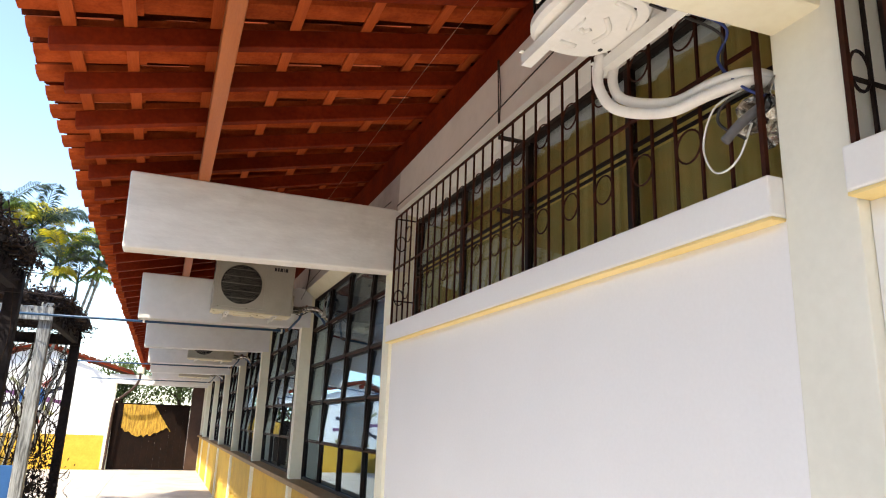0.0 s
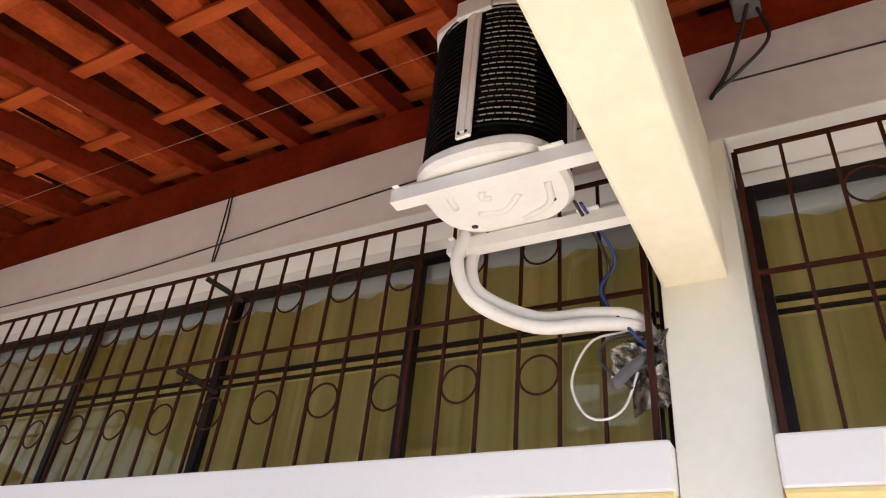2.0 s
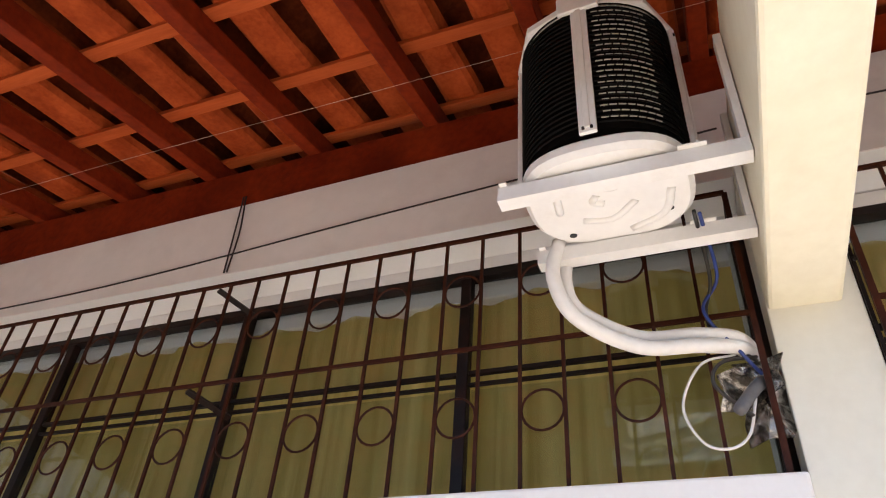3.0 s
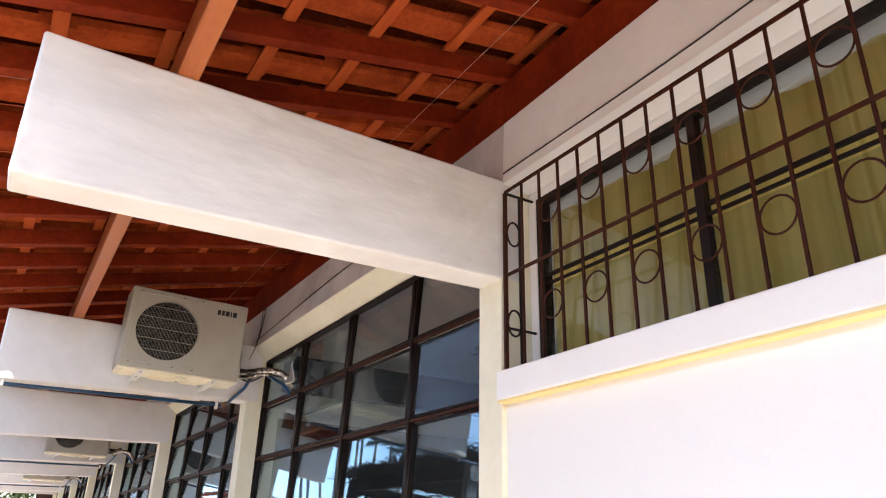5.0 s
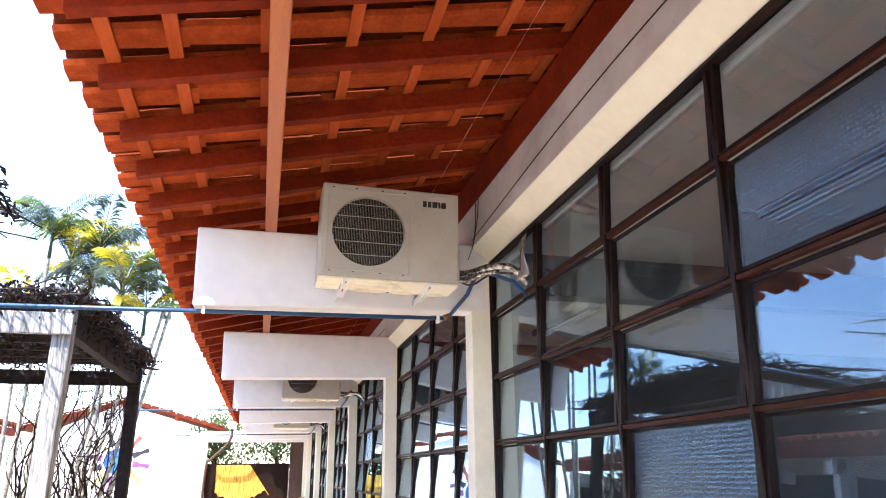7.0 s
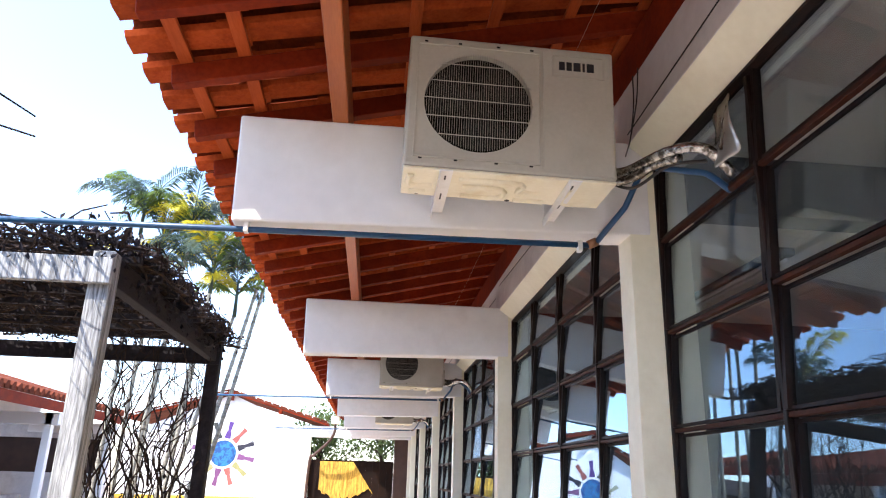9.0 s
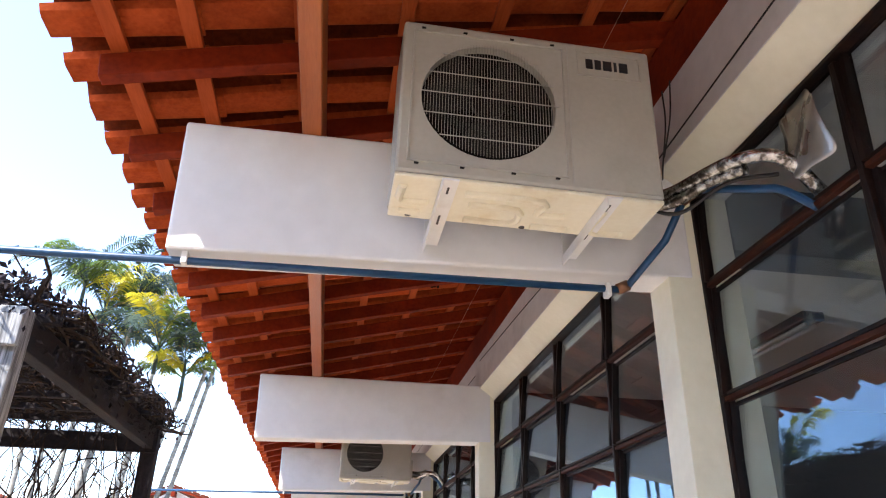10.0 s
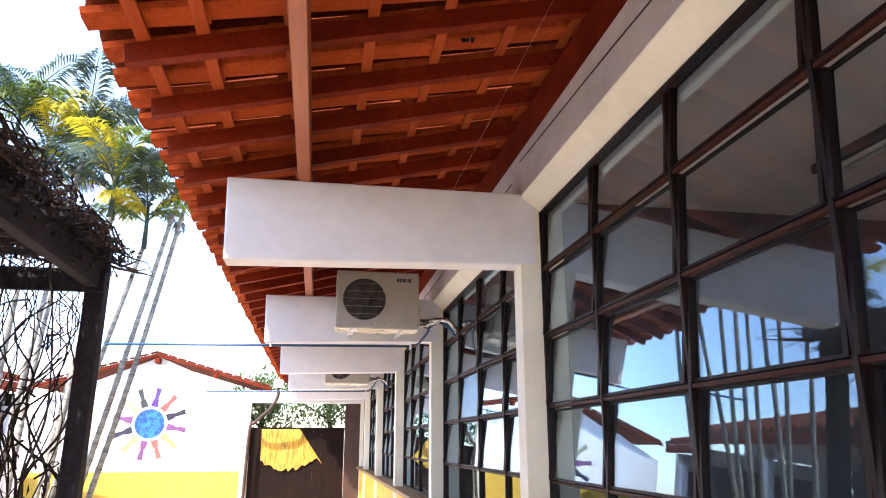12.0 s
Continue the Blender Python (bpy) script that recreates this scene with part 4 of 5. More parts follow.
for deg in (178, 268, 358, 88):
    a = math.radians(deg)
    m = Matrix.Translation((RX + (RR + 0.002) * math.cos(a), RY + (RR + 0.002) * math.sin(a), 0)) @ Matrix.Rotation(a, 4, "Z")
    bm = bmesh.new()
    box(bm, (-0.004, -0.017, RZ + 0.02), (0.006, 0.017, RZ + HT + 0.03), 0.002, m=m)
    box(bm, (0.006, -0.006, RZ + 0.03), (0.011, 0.006, RZ + HT + 0.02), 0.002, m=m)
    s = part("corner_post", bm, WHITE_METAL, rac, "white channel post")
    for zz in (RZ + 0.03, RZ + HT + 0.012):
        for yy in (-0.008, 0.008):
            part("screw", disc(bmesh.new(), m @ Vector((0.0075, yy, zz)), 0.003, "z", 0.006, 8), INK, s)
bm = rounded(bmesh.new(), RR + 0.012, RZ + HT + 0.02, RZ + HT + 0.05, sides=8, bev=0.006)
part("top_cap", bm, WHITE_METAL, rac, "white eight-sided top cap")
m = Matrix.Translation((RX + (RR + 0.012) * math.cos(math.radians(178)), RY + (RR + 0.012) * math.sin(math.radians(178)), 0)) @ Matrix.Rotation(math.radians(178), 4, "Z")
bm = bmesh.new()
box(bm, (-0.01, -0.045, RZ + HT - 0.005), (0.004, 0.045, RZ + HT + 0.052), 0.003, m=m)
part("corner_plate", bm, WHITE_METAL, rac, "white punched corner plate")
# the unit is squeezed across x to fit its outline from the camera
for ob in rac.children_recursive:
    for v in ob.data.vertices:
        v.co.x = RX + (v.co.x - RX) * 0.84
for bx, tip, bz in ((-0.41, -2.542, 2.655), (-0.188, -2.562, 2.659)):
    bm = prism(bmesh.new(), [(bx - 0.016, bz), (bx + 0.016, bz), (bx + 0.016, bz + 0.034), (bx + 0.0125, bz + 0.034), (bx + 0.0125, bz + 0.004), (bx - 0.0125, bz + 0.004), (bx - 0.0125, bz + 0.034), (bx - 0.016, bz + 0.034)], -2.9995, tip)
    b = part("bracket", bm, WHITE_METAL, rac, "white steel channel bracket")
    part("mounting_plate", boxes([((bx - 0.016, -2.9995, bz + 0.0345), (bx + 0.016, -2.985, bz + 0.33))], 0.0012), WHITE_METAL, b)
    for ya, yb in ((tip - 0.02, tip - 0.005), (-2.93, -2.88)):
        part("bolt_plate", boxes([((bx - 0.026, ya, bz + 0.0342), (bx + 0.026, yb, bz + 0.038))], 0.001), WHITE_METAL, b)

# hoses and wires of the round condenser
for off, r in ((0.0, 0.0155), (0.037, 0.0145)):
    bm = tube(bmesh.new(), curve_pts([(-0.20 + off, -2.610 - 0.3 * off, 2.71), (-0.205 + off, -2.595 - off * 0.5, 2.62), (-0.17 + off * 0.8, -2.630 - off * 0.2, 2.535 + off * 0.8), (-0.09 + off * 0.6, -2.740, 2.495 + off * 0.95), (-0.045 + off * 0.3, -2.860, 2.505 + off * 0.9), (0.02, -2.945, 2.515 + off * 0.6), (0.15, -2.975, 2.50)], 8), r, 12)
    tagged(part("insulated_hose", bm, FOAM, smooth=True), "white foam wrapped hose from the round unit", "hose", "insulated hoses")
bm = tube(bmesh.new(), curve_pts([(0.0, -2.920, 2.50), (-0.03, -2.850, 2.47), (-0.03, -2.805, 2.385), (-0.03, -2.830, 2.31), (-0.03, -2.875, 2.292), (-0.02, -2.915, 2.32), (0.0, -2.940, 2.40)], 8), 0.0028, 8)
tagged(part("cable", bm, FOAM, smooth=True), "white cable hanging in a loop at the grille", "cable", "cables")
bm = tube(bmesh.new(), curve_pts([(0.03, -2.960, 2.45), (-0.02, -2.935, 2.405), (-0.055, -2.905, 2.355)], 6), 0.0125, 12)
tagged(part("rubber_tube", bm, GREY_FOAM, smooth=True), "grey rubber tube end poking through the grille", "tube")
for mat, ctrl, lab in ((BLACK_CABLE, [(-0.25, -2.890, 2.69), (-0.05, -2.900, 2.66), (-0.02, -2.880, 2.60), (-0.02, -2.890, 2.54), (0.02, -2.960, 2.49)], "black cable down to the grille corner"),
                       (BLUE_CABLE, [(-0.24, -2.900, 2.69), (-0.04, -2.915, 2.67), (-0.03, -2.875, 2.595), (-0.01, -2.930, 2.50), (0.04, -2.970, 2.46)], "blue cable down to the grille corner"),
                       (BLACK_CABLE, [(0.02, -2.960, 2.50), (-0.03, -2.890, 2.47), (-0.035, -2.870, 2.42), (-0.01, -2.930, 2.36)], "black cable bent at the grille corner")):
    bm = tube(bmesh.new(), curve_pts(ctrl, 8), 0.004, 6)
    tagged(part("cable", bm, mat, smooth=True), lab, "cable", "cables")
bm = bmesh.new()
frng = random.Random(8)
grid = [[bm.verts.new((0.03 + frng.uniform(-0.03, 0.03), -3.000 + 0.042 * i + frng.uniform(-0.01, 0.01), 2.33 + 0.035 * j + frng.uniform(-0.012, 0.012))) for j in range(6)] for i in range(4)]
for i in range(3):
    for j in range(5):
        if (i, j) not in ((2, 0), (2, 4), (2, 1)):
            bm.faces.new((grid[i][j], grid[i + 1][j], grid[i + 1][j + 1], grid[i][j + 1]))
ob = part("foil_sheet", bm, FOIL)
ob.modifiers.new("thick", "SOLIDIFY").thickness = 0.003
tagged(ob, "crumpled silver foil in the corner of the grille", "foil sheet")

# ---- cables along the lintel and under the roof ----
for ctrl, lab in (([(0.0, -0.02, 3.02), (0.008, -1.0, 3.035), (0.008, -2.0, 3.10), (0.008, -2.99, 3.16)], "thin black cable along the lintel"),
                  ([(0.008, -3.2, 3.17), (0.008, -4.6, 3.14), (0.008, -6.0, 3.15)], "thin black cable along the lintel"),
                  ([(0.008, 0.15, 3.10), (0.008, 1.5, 3.11), (0.008, 3.09, 3.03)], "thin black cable along the lintel"),
                  ([(0.008, 3.26, 3.04), (0.008, 4.6, 3.13), (0.008, 6.14, 3.19)], "thin black cable along the lintel"),
                  ([(0.008, 6.32, 3.12), (0.008, 9.0, 3.13), (0.008, 13.0, 3.13), (0.008, 18.0, 3.13)], "thin black cable along the lintel"),
                  ([(0.006, -1.48, 3.315), (0.006, -1.487, 3.2), (0.006, -1.497, 2.992)], "thin black wire down the lintel"),
                  ([(0.006, -1.49, 3.315), (0.006, -1.51, 3.15), (0.006, -1.508, 2.992)], "thin black wire down the lintel"),
                  ([(0.005, 2.99, 3.25), (0.004, 2.995, 3.12), (0.0, 3.04, 2.99), (-0.06, 2.95, 2.86)], "thin black wire to the air conditioner"),
                  ([(0.005, 2.93, 3.25), (0.004, 2.96, 3.12), (0.0, 3.03, 3.0)], "thin black wire to the air conditioner")):
    bm = tube(bmesh.new(), curve_pts(ctrl, 6), 0.0028, 6)
    tagged(part("cable", bm, BLACK_CABLE), lab, "cable", "wall cables")
bm = tube(bmesh.new(), [(-0.28, -6.0, 3.30), (-0.285, -1.2, 3.295), (-0.26, 2.0, 3.30), (-0.225, 6.4, 3.295), (-0.23, 12.0, 3.30)], 0.0006, 4)
tagged(part("string_line", bm, STRING), "thin pale string stretched below the rafters", "string")
bm = tube(bmesh.new(), curve_pts([(-0.02, -3.30, 3.41), (-0.03, -3.27, 3.30), (0.0, -3.22, 3.20), (0.0, -3.17, 3.12)], 6), 0.006, 6)
tagged(part("cable", bm, BLACK_CABLE), "black cable hanging from a junction box", "cable", "wall cables")
bm = tube(bmesh.new(), curve_pts([(0.0, -3.32, 3.40), (0.0, -3.33, 3.28), (0.0, -3.25, 3.19), (0.005, -3.18, 3.14)], 6), 0.005, 6)
tagged(part("cable", bm, BLACK_CABLE), "black cable hanging from a junction box", "cable", "wall cables")
tagged(part("junction_box", boxes([((-0.05, -3.33, 3.40), (0.033, -3.26, 3.45))], 0.008), GREY_FOAM), "small grey junction box under the rafters", "junction box")

# small dark mud nests stuck below the tiles
def nest(x, y, size, seed):
    nr = random.Random(seed)
    bm = bmesh.new()
    for i in range(7):
        c = (x + nr.uniform(-size, size), y + nr.uniform(-size, size), under(x) + 0.082 - nr.uniform(0, 0.012))
        bmesh.ops.create_icosphere(bm, subdivisions=1, radius=nr.uniform(0.25, 0.5) * size, matrix=Matrix.Translation(c) @ Matrix.Diagonal((1, 1, 0.7, 1)))
    tagged(part("wasp_nest", bm, NEST, smooth=True), "small dark mud nest stuck under the roof tiles", "wasp nest", "wasp nests")


for i, (x, y) in enumerate(((-0.96, 4.61), (-0.86, 4.64), (-0.81, 4.66), (-0.70, 4.79), (-0.61, 4.94), (-0.53, 4.65), (-0.45, 5.35))):
    nest(x, y, 0.028 + 0.006 * (i % 3), i)

# ---- courtyard ----


def pergola(x0, x1, y0, y1, top, near_mat, seed, stems):
    """A timber pergola overgrown with a dry vine."""
    p = thing("pergola", "weathered timber pergola overgrown with a dry vine", "pergola", "pergolas")
    w = 0.06
    for x in (x0, x1):
        for y in (y0, y1):
            # near corner post takes near_mat, sunlit or shaded; the rest are shaded
            mat = near_mat if (x, y) == (x1, y0) else WOOD_SHADED
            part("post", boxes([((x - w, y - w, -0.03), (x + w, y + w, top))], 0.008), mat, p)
    for y, mat in ((y0, near_mat), (y1, WOOD_SHADED)):
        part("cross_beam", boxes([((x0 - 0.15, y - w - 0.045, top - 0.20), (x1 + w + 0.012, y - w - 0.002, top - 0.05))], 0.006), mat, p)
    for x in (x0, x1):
        part("side_beam", boxes([((x - 0.04, y0 + w + 0.001, top - 0.17), (x + 0.04, y1 - w - 0.001, top - 0.001))], 0.006), WOOD_SHADED, p)
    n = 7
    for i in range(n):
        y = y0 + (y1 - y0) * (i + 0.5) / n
        part("slat", boxes([((x0 - 0.1, y - 0.025, top + 0.001), (x1 + 0.12, y + 0.025, top + 0.045))], 0.004), WOOD_SHADED, p)
    vr = random.Random(seed)
    v = thing("vine", "dry leafless vine tangled over the pergola", "climbing plant", "vines")
    bm = bmesh.new()
    for i in range(1900):
        x, y, z = vr.uniform(x0 - 0.1, x1 + 0.1), vr.uniform(y0, y1), top + 0.055 + vr.uniform(-0.02, 0.07)
        a, ln = vr.uniform(0, 6.28), vr.uniform(0.3, 0.9)
        pts = [(min(x + ln * t * math.cos(a) + vr.uniform(-0.06, 0.06), x1 + 0.18), y + ln * t * math.sin(a) + vr.uniform(-0.06, 0.06), z + vr.uniform(-0.05, 0.06)) for t in (0, 0.33, 0.66, 1)]
        tube(bm, pts, vr.uniform(0.005, 0.014), 4, 0.004)
    tagged(part("creeping_stem", bm, VINE, v), kind="stuff")
    bm = bmesh.new()
    for i in range(stems):
        fy = vr.choice((y1, y1 - 0.1, y1 - 0.25))
        x = vr.uniform(x1 - 1.0, x1 - 0.12)
        z0, z1 = vr.choice((-0.02, 0.6, 1.1, 1.5)), top + vr.uniform(-0.1, 0.2)
        ctrl = [(x + vr.uniform(-0.16, 0.16) * (1 - abs(2 * t - 1)) + 0.25 * vr.uniform(-1, 1) * t, fy + vr.uniform(-0.12, 0.12), z0 + (z1 - z0) * t) for t in (0, 0.2, 0.4, 0.6, 0.8, 1)]
        tube(bm, curve_pts(ctrl, 4), vr.uniform(0.004, 0.013), 5, 0.003)
    for i in range(stems):
        x, y, z = vr.uniform(x1 - 0.9, x1 - 0.05), y1 + vr.uniform(-0.3, 0.05), vr.uniform(0.9, top)
        ctrl = [(x, y, z)]
        for j in range(4):
            q = ctrl[-1]
            ctrl.append((q[0] + vr.uniform(-0.16, 0.16), q[1] + vr.uniform(-0.08, 0.08), q[2] + vr.uniform(-0.16, 0.14)))
        tube(bm, curve_pts(ctrl, 3), vr.uniform(0.004, 0.009), 4, 0.002)
    for i in range(stems * 3):
        x, y, z = x1 + vr.gauss(-0.28, 0.16), y1 + vr.uniform(-0.35, 0.1), abs(vr.gauss(0.55, 0.45))
        ctrl = [(x, y, z)]
        for j in range(3):
            q = ctrl[-1]
            ctrl.append((q[0] + vr.uniform(-0.13, 0.13), q[1] + vr.uniform(-0.1, 0.1), max(q[2] + vr.uniform(-0.12, 0.16), 0.0)))
        tube(bm, curve_pts(ctrl, 3), vr.uniform(0.004, 0.011), 4, 0.002)
    tagged(part("hanging_stem", bm, VINE, v), kind="stuff")
    bm = bmesh.new()
    for i in range(stems * 24):
        c = Vector((x1 + vr.gauss(-0.26, 0.15), y1 + vr.gauss(-0.12, 0.12), abs(vr.gauss(0.5, 0.36))))
        s = vr.uniform(0.015, 0.04)
        m = Matrix.Translation(c) @ Euler((vr.uniform(0, 6), vr.uniform(0, 6), vr.uniform(0, 6))).to_matrix().to_4x4()
        bm.faces.new([bm.verts.new(m @ Vector(q)) for q in ((-s, 0, 0), (0, -s * 0.5, s * 0.2), (s, 0, 0), (0, s * 0.5, s * 0.2))])
    for i in range(7500):
        edge = vr.random()
        if edge < 0.35:
            x, y = x1 + vr.gauss(0.03, 0.07), vr.uniform(y0 - 0.12, y1 + 0.12)
        elif edge < 0.5:
            x, y = vr.uniform(x0, x1), y0 + vr.gauss(-0.05, 0.08)
        else:
            x, y = vr.uniform(x0, x1), vr.uniform(y0, y1)
        clump = 0.6 + 0.8 * noise.noise((x * 2.3, y * 2.3, seed))
        z = top + 0.05 + abs(vr.gauss(0, 0.075)) * max(clump, 0.15) - (vr.uniform(0, 0.22) if vr.random() < 0.25 else 0)
        s = vr.uniform(0.012, 0.032)
        m = Matrix.Translation((x, y, z)) @ Euler((vr.uniform(0, 6), vr.uniform(0, 6), vr.uniform(0, 6))).to_matrix().to_4x4()
        vs = [bm.verts.new(m @ Vector(q)) for q in ((-s, 0, 0), (0, -s * 0.5, s * 0.2), (s, 0, 0), (0, s * 0.5, s * 0.2))]
        bm.faces.new(vs)
    tagged(part("dry_leaf", bm, DRYLEAF, v), kind="stuff")
    return p


pergola(-4.9, -2.54, 4.52, 7.48, 2.81, WOOD_SUNLIT, 5, 46)
pergola(-4.9, -2.54, -0.6, 2.66, 2.82, WOOD_SHADED, 6, 10)
tagged(part("blue_board", boxes([((-4.8, 4.60, 0.25), (-2.62, 4.64, 1.10)), ((-4.7, 4.61, -0.03), (-4.62, 4.63, 0.25)), ((-2.75, 4.61, -0.03), (-2.67, 4.63, 0.25))], 0.004), BLUE_BOARD), "blue painted board standing below the pergola", "board")

# ---- palms ----


def frond(bm, root, yaw, rise, length, rnd, leaf):
    """An arching feather leaf: a rib with two rows of narrow leaflets."""
    rib = []
    for i in range(9):
        t = i / 8
        d = length * t
        el = rise - (1.25 + 0.5 * rnd.random() * t) * t * t
        if i == 0:
            q = Vector(root)
        else:
            q = rib[-1] + (length / 8) * Vector((math.cos(yaw) * math.cos(el), math.sin(yaw) * math.cos(el), math.sin(el)))
        rib.append(q)
    tube(bm, rib, 0.011, 4, 0.003)
    pts = curve_pts(rib, 4)[4:]
    side = Vector((-math.sin(yaw), math.cos(yaw), 0))
    n = len(pts)
    for i, q in enumerate(pts):
        t = i / n
        ln = leaf * math.sin(math.pi * (0.12 + 0.83 * t)) * rnd.uniform(0.8, 1.15)
        ahead = (pts[min(i + 1, n - 1)] - pts[max(i - 1, 0)]).normalized()
        for s in (-1, 1):
            for rep in (0, 1):
                d = (side * s * 0.85 + ahead * (0.5 + 0.15 * rep) + Vector((0, 0, rnd.uniform(-0.25, 0.35)))).normalized()
                q0 = q + ahead * 0.02 * rep
                tip = q0 + d * ln + Vector((0, 0, -0.28 * ln))
                mid = q0 + d * ln * 0.5 + Vector((0, 0, 0.02))
                wv = ahead * 0.012
                a = [bm.verts.new(v) for v in (q0, mid - wv, tip, mid + wv)]
                bm.faces.new(a)


def palm(base, top, lean_mid, seed, leafy=True, count=8, size=1.5):
    """One slender ringed stem with a crown of feather leaves."""
    pr = random.Random(seed)
    t = thing("palm_tree", "slender clustering palm with arching feather leaves", "palm tree", "palm clump")
    base, top = Vector(base), Vector(top)
    mid = (base + top) / 2 + Vector(lean_mid)
    pts = curve_pts([base, mid, top], 42)
    bm = tube(bmesh.new(), pts, 0.034, 8, 0.023, ribs=0.13)
    part("trunk", bm, PALM_STEM, t, smooth=True)
    mats = [FROND, FROND_SHADE, FROND_SHADE, FROND_YELLOW, FROND_SHADE, FROND]
    if leafy:
        part("crown_shaft", tube(bmesh.new(), [top - Vector((0, 0, 0.05)), top + Vector((0, 0, 0.3)), top + Vector((0, 0, 0.5))], 0.03, 8, 0.012), FROND_SHADE, t, smooth=True)
        for i in range(count):
            bm = bmesh.new()
            frond(bm, top + Vector((0, 0, 0.25 + 0.03 * (i % 4))), 2.4 * i + pr.uniform(-0.4, 0.4), pr.uniform(0.35, 1.35), size * pr.uniform(0.75, 1.15), pr, 0.42 * size / 1.5)
            m = FROND_DRY if i == count - 1 and pr.random() < 0.4 else mats[pr.randrange(6)]
            part("frond", bm, m, t)
    return t


PALMS = [((-4.5, 10.2), (-4.42, 10.3, 4.85), 1), ((-4.3, 10.5), (-4.2, 10.6, 4.6), 2), ((-4.1, 10.1), (-3.75, 10.4, 4.75), 3), ((-3.95, 10.6), (-3.45, 10.7, 4.15), 4),
         ((-3.8, 10.3), (-3.0, 10.4, 3.75), 5), ((-3.62, 10.4), (-2.72, 10.5, 4.3), 6), ((-3.55, 10.5), (-2.62, 10.6, 4.45), 7), ((-4.15, 10.7), (-3.95, 10.9, 4.3), 8),
         ((-4.45, 10.0), (-4.5, 9.9, 3.4), 9), ((-3.7, 10.1), (-3.3, 10.1, 4.0), 10)]
for (bx, by), tp, sd in PALMS:
    palm((bx, by, -0.05), tp, (0.04 * math.sin(sd * 2.1), 0.05 * math.cos(sd), 0), sd, True, 9 if sd not in (6, 7) else 6, 1.05 if sd not in (5, 6, 7) else 0.8)

# ---- gable house and gate ----
GY = 20.6
house = thing("gable_house", "white gabled house with ochre dado and tiled roof", "house")
bm = bmesh.new()
out = [(-7.6, 1.01), (-2.8, 1.01), (-2.8, 2.80), (-4.86, 3.67), (-7.6, 2.5)]
prism(bm, out, GY, GY + 0.2)
part("wall", bm, WALLPAINT, house, "white rendered gable wall")
part("dado", boxes([((-7.6, GY - 0.012, -0.03), (-2.8, GY + 0.2, 1.009))]), OCHRE, house, "rough ochre dado")
for side, (xa, za, xb, zb) in enumerate(((-4.86, 3.72, -2.18, 2.94), (-4.86, 3.72, -7.6, 2.92))):
    bm = bmesh.new()
    prism(bm, [(xa, za), (xb, zb), (xb, zb + 0.03), (xa, za + 0.03)], GY - 0.20, GY + 3.5)
    part("roof_slope", bm, WORN_TILE, house, "terracotta tile roof slope")
    bm = bmesh.new()
    prism(bm, [(xa, za - 0.045), (xb, zb - 0.045), (xb, zb - 0.004), (xa, za - 0.004)], GY - 0.19, GY - 0.16)
    part("verge_board", bm, TIMBER, house)
    bm = bmesh.new()
    n = 12
    for i in range(n):
        t = (i + 0.5) / n
        x, z = xa + (xb - xa) * t, za + (zb - za) * t + 0.075
        m = Matrix.Translation((x, GY - 0.13, z - 0.012)) @ Matrix.Rotation(math.atan2(-(zb - za), xb - xa), 4, "Y")
        box(bm, (-0.11, -0.07, -0.03), (0.09, 0.07, 0.008), 0.015, m=m)
    part("verge_tile", bm, WORN_TILE, house, "row of verge tiles")
for lo, hi in (((-4.91, GY - 0.3, 3.50), (-4.81, GY - 0.002, 3.62)), ((-3.54, GY - 0.3, 3.17), (-3.46, GY - 0.002, 3.26))):
    part("purlin_end", boxes([(lo, hi)], 0.004), TIMBER, house)
mural = thing("wall_mural", "painted blue globe ringed with coloured wedges on white wall", "mural")
part("globe", disc(bmesh.new(), (-4.94, GY - 0.004, 2.10), 0.34, "y", 0.008, 48), MURAL_BLUE, mural, "blue painted disc")
RAYS = [(0.05, 0.06, 0.06), (0.12, 0.05, 0.28), (0.45, 0.12, 0.10), (0.03, 0.03, 0.05), (0.26, 0.09, 0.24), (0.42, 0.40, 0.16), (0.5, 0.15, 0.12), (0.24, 0.08, 0.22), (0.45, 0.42, 0.2), (0.04, 0.04, 0.07), (0.26, 0.1, 0.26), (0.44, 0.44, 0.26)]
for i, c in enumerate(RAYS):
    a = math.radians(110 - 30 * i)
    m = Matrix.Translation((-4.94, GY - 0.004, 2.10)) @ Matrix.Rotation(-a, 4, "Y")
    bm = bmesh.new()
    for r0, w0, r1, w1 in ((0.40, 0.085, 0.58, 0.06), (0.58, 0.040, 0.84, 0.062)):
        vs = [bm.verts.new(m @ Vector((r, y, s))) for y in (-0.003, 0.003) for r, s in ((r0, -w0), (r0, w0), (r1, w1), (r1, -w1))]
        for f in ((0, 1, 2, 3), (7, 6, 5, 4), (0, 4, 5, 1), (1, 5, 6, 2), (2, 6, 7, 3), (3, 7, 4, 0)):
            bm.faces.new([vs[k] for k in f])
    bmesh.ops.recalc_face_normals(bm, faces=bm.faces)
    cm = material("mural_paint", tuple(v * 0.55 for v in c), tuple(v * 0.75 for v in c), 10, 0.8, bump=0.1)
    part("painted_wedge", bm, cm, mural)

gate = thing("gate", "tall closed gate in a cream frame, shade in its dark brown", "gate")
for i in range(12):
    x = -2.62 + 2.27 * i / 12
    part("board", boxes([((x, GY + 0.05, 0.005), (x + 2.27 / 12 - 0.0005, GY + 0.085, 2.02))], 0.003), GATE_SHADED, gate)
for z in (0.4, 1.6):
    part("gate_rail", boxes([((-2.62, GY + 0.086, z), (-0.35, GY + 0.12, z + 0.15))]), GATE_SHADED, gate)
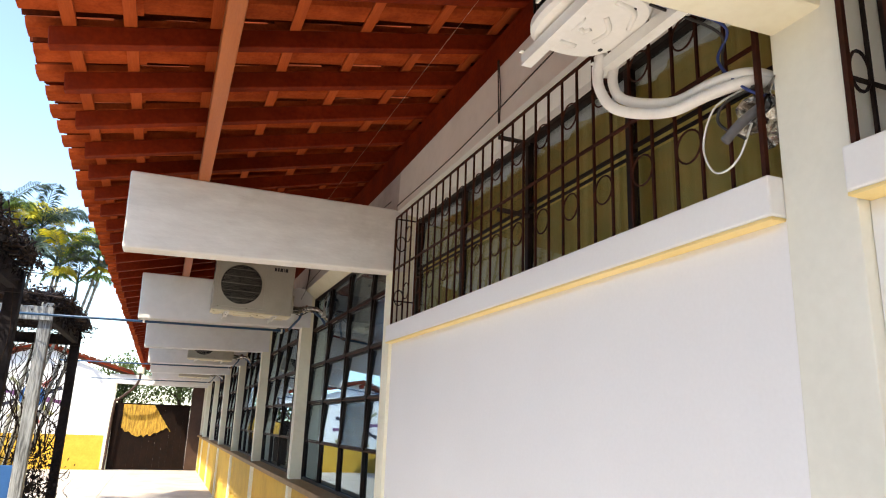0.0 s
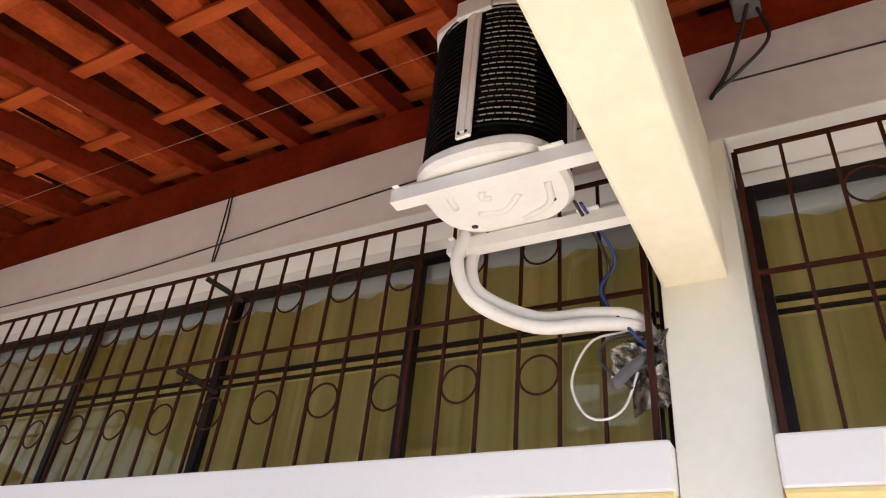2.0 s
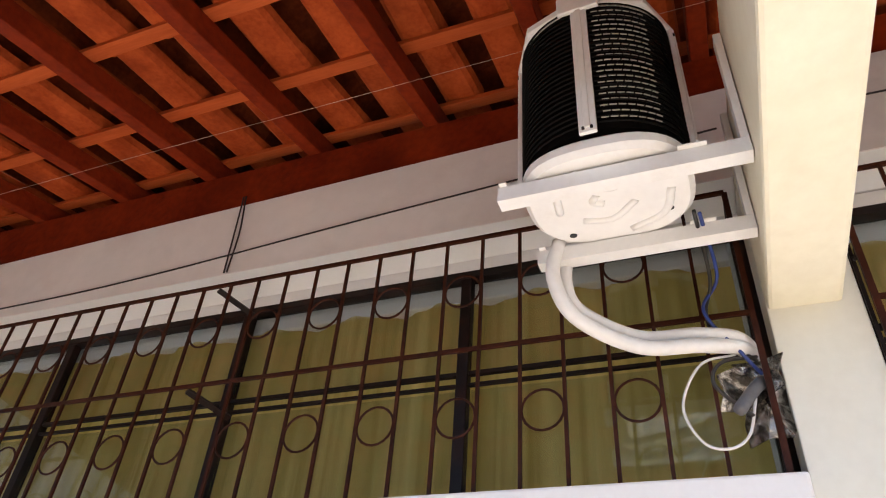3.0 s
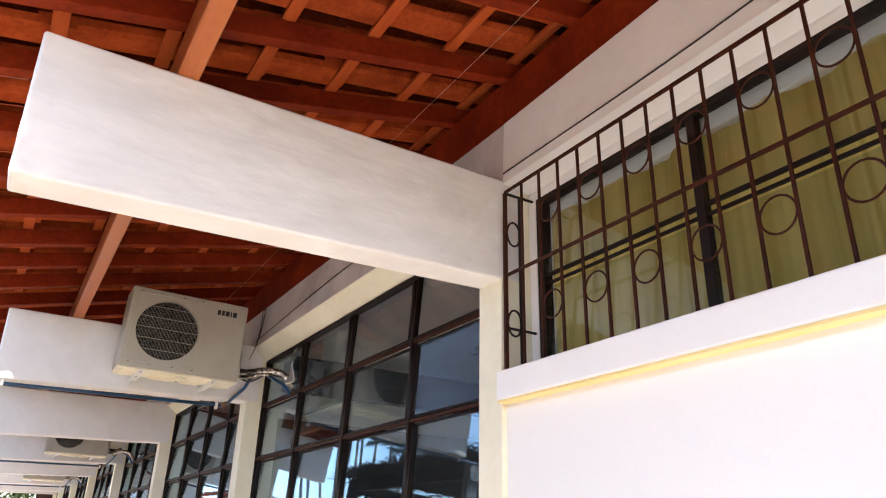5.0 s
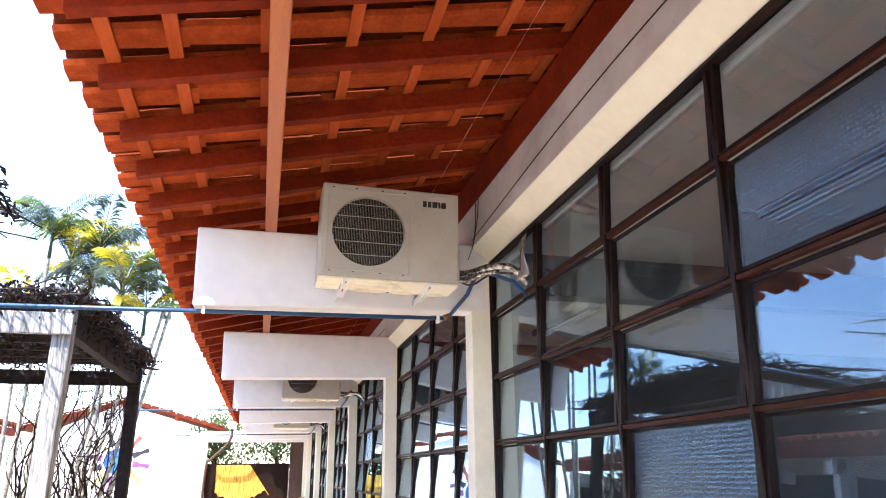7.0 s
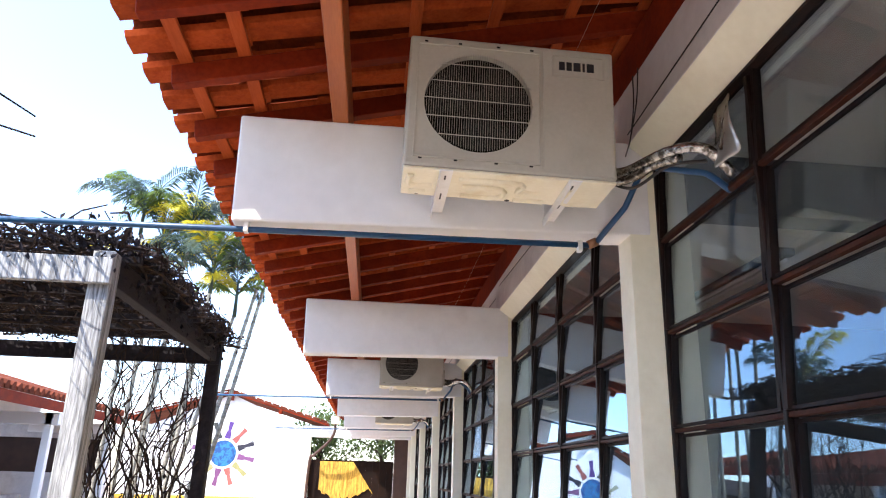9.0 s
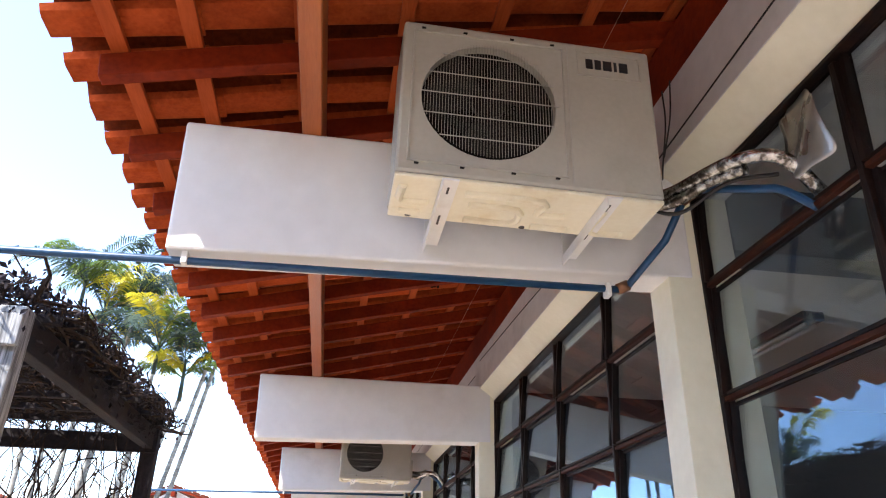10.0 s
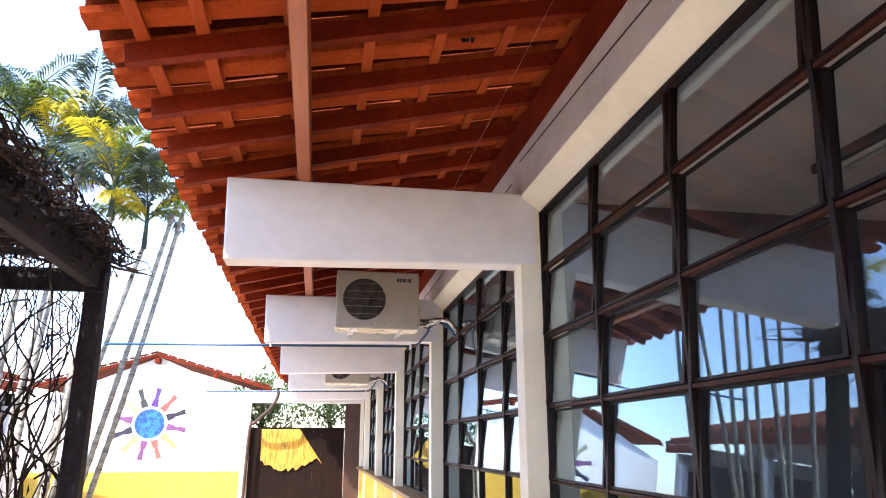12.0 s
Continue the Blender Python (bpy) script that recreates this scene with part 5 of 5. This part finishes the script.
# an added slab with a ragged lower edge, standing for sunlight on the gate
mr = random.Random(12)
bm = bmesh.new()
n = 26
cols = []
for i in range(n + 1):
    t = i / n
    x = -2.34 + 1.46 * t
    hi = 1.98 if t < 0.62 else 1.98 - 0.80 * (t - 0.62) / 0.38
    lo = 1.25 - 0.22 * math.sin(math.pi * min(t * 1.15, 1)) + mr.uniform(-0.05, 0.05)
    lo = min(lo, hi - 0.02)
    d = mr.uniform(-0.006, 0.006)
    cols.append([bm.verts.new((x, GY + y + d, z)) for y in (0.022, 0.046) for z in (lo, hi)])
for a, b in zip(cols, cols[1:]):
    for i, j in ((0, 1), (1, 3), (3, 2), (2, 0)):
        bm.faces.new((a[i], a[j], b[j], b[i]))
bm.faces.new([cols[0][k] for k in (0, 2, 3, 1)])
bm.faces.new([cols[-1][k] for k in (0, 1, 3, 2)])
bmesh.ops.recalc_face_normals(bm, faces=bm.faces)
tagged(part("gate_sun_patch", bm, SUN_PATCH), "added ragged slab standing for the sunlit patch on the gate", "mat")
tagged(part("gate_post", boxes([((-2.797, GY - 0.05, 0.0), (-2.63, GY + 0.2, 2.60))], 0.008), CREAM), "cream gate post beside the gable house", "post", kind="structure")
tagged(part("gate_door", boxes([((-0.345, GY + 0.02, 0.0), (0.03, GY + 0.06, 2.60))], 0.006), DOOR_AND_SHADE), "dark brown side panel next to the gate", "door", kind="structure")
tagged(part("gate_lintel", boxes([((-2.85, GY - 0.05, 2.605), (0.25, GY + 0.2, 2.90))], 0.008), PLASTER), "plastered lintel over the gate", "lintel", kind="structure")
tagged(part("pillar", boxes([((0.032, GY - 0.1, 0.0), (0.25, GY + 0.2, 2.60))], 0.006), CREAM), "cream pillar at the end of the veranda", "pillar", kind="structure")
gut = thing("rain_gutter", "dark brown gutter with a bent downpipe at the eave", "gutter")
part("downpipe", tube(bmesh.new(), curve_pts([(-1.98, GY - 0.45, 2.98), (-1.99, GY - 0.45, 2.72), (-2.15, GY - 0.4, 2.45), (-2.5, GY - 0.25, 2.12), (-2.62, GY - 0.15, 1.9), (-2.68, GY - 0.12, 0.0)], 5), 0.038, 8), DOOR_AND_SHADE, gut, smooth=True)
part("hopper", boxes([((-2.09, GY - 0.56, 2.93), (-1.87, GY - 0.34, 3.14))], 0.03), CREAM, gut, "cream gutter box")


def tree(x, y, h, r, seed):
    tr = random.Random(seed)
    t = thing("tree", "leafy green tree behind the gate", "tree", "trees behind the gate")
    bm = bmesh.new()
    tube(bm, curve_pts([(x, y, -0.05), (x + 0.1, y, h * 0.3), (x - 0.05, y + 0.1, h * 0.6), (x, y, h * 0.85)], 4), 0.11, 8, 0.03)
    for i in range(9):
        a, z = 2.4 * i, h * tr.uniform(0.35, 0.7)
        e = (x + r * 0.8 * math.cos(a), y + r * 0.8 * math.sin(a), z + tr.uniform(0.3, 0.9))
        tube(bm, curve_pts([(x, y, z), ((x + e[0]) / 2, (y + e[1]) / 2, z + 0.4), e], 3), 0.04, 5, 0.01)
    part("trunk", bm, VINE, t)
    bm = bmesh.new()
    for i in range(2600):
        a, b, q = tr.uniform(0, 6.28), tr.uniform(-1, 1), tr.random() ** 0.4
        d = Vector((math.cos(a) * math.sqrt(1 - b * b), math.sin(a) * math.sqrt(1 - b * b), b))
        lump = 0.75 + 0.5 * noise.noise(d * 2.2 + Vector((seed, 0, 0)))
        c = Vector((x, y, h * 0.72)) + Vector((d.x * r, d.y * r, d.z * h * 0.36)) * q * lump
        s = tr.uniform(0.04, 0.09)
        m = Matrix.Translation(c) @ Euler((tr.uniform(0, 6), tr.uniform(0, 6), tr.uniform(0, 6))).to_matrix().to_4x4()
        bm.faces.new([bm.verts.new(m @ Vector(v)) for v in ((-s, 0, 0), (0, -s * 0.45, s * 0.15), (s, 0, 0), (0, s * 0.45, s * 0.15))])
    tagged(part("crown", bm, LEAF, t), kind="stuff")


tree(-2.6, 24.5, 3.9, 1.5, 1)
tree(-0.6, 25.5, 4.1, 1.6, 2)
tree(1.4, 24.8, 3.8, 1.5, 3)

# ---- wing across the courtyard ----
wing = thing("opposite_wing", "long white school wing with tiled veranda roof", "building")
WXL = -9.2
# the wing stands in shade, which is put into its grey walls
part("wall", boxes([((WXL - 0.2, -12, 2.62), (WXL, 19.2, 3.3))] + [((WXL - 0.2, -12 + 2.84 * i, 1.0), (WXL, -12 + 2.84 * i + 0.25, 2.62)) for i in range(11)]), SHADED_WALL, wing, "wall with wide openings, veranda shade in its grey")
part("dado", boxes([((WXL - 0.2, -12, -0.03), (WXL + 0.012, 19.2, 0.999))]), SHADED_WALL, wing, "dado with veranda shade in its grey")
# dark sheet behind the openings, painted as the shade indoors
part("shade_backing", boxes([((WXL - 3.2, -12, -0.03), (WXL - 3.0, 19.2, 3.2))]), DOOR_AND_SHADE, wing)
bm = prism(bmesh.new(), [(-7.1, 2.86), (-7.1, 2.93), (-12.5, 4.3), (-12.5, 4.22)], -12.2, 19.3)
part("roof_slope", bm, WORN_TILE, wing, "terracotta tile slope")
bm = bmesh.new()
for i in range(142):
    y = -12.1 + 0.22 * i
    tube(bm, [(-7.07, y, 2.93), (-12.4, y, 4.30)], 0.075, 6)
part("roof_tile", bm, WORN_TILE, wing, "rows of terracotta cover tiles")
part("eave_board", boxes([((-7.13, -12.1, 2.66), (-7.10, 19.25, 2.855))]), TIMBER, wing)
for i in range(10):
    y = -11 + 3.3 * i
    part("post", boxes([((-7.42, y, -0.03), (-7.28, y + 0.14, 2.66))], 0.006), WALLPAINT, wing)
    part("beam", boxes([((WXL + 0.001, y, 2.42), (-7.16, y + 0.14, 2.655))], 0.006), WALLPAINT, wing)

# end wall of the wing's veranda; a dark slab paints the shade in its opening
part("end_wall", boxes([((-12.0, 19.0, -0.03), (-7.36, 19.19, 1.5)), ((-12.0, 19.0, 2.3), (-7.36, 19.19, 2.64)), ((-7.6, 19.0, 1.5), (-7.36, 19.19, 2.3))]), SHADED_WALL, wing, "end wall with veranda shade in its grey")
part("opening_shade_panel", boxes([((-12.0, 19.1, 1.501), (-7.601, 19.16, 2.299))]), DOOR_AND_SHADE, wing, "dark slab painted as the shade in the opening")
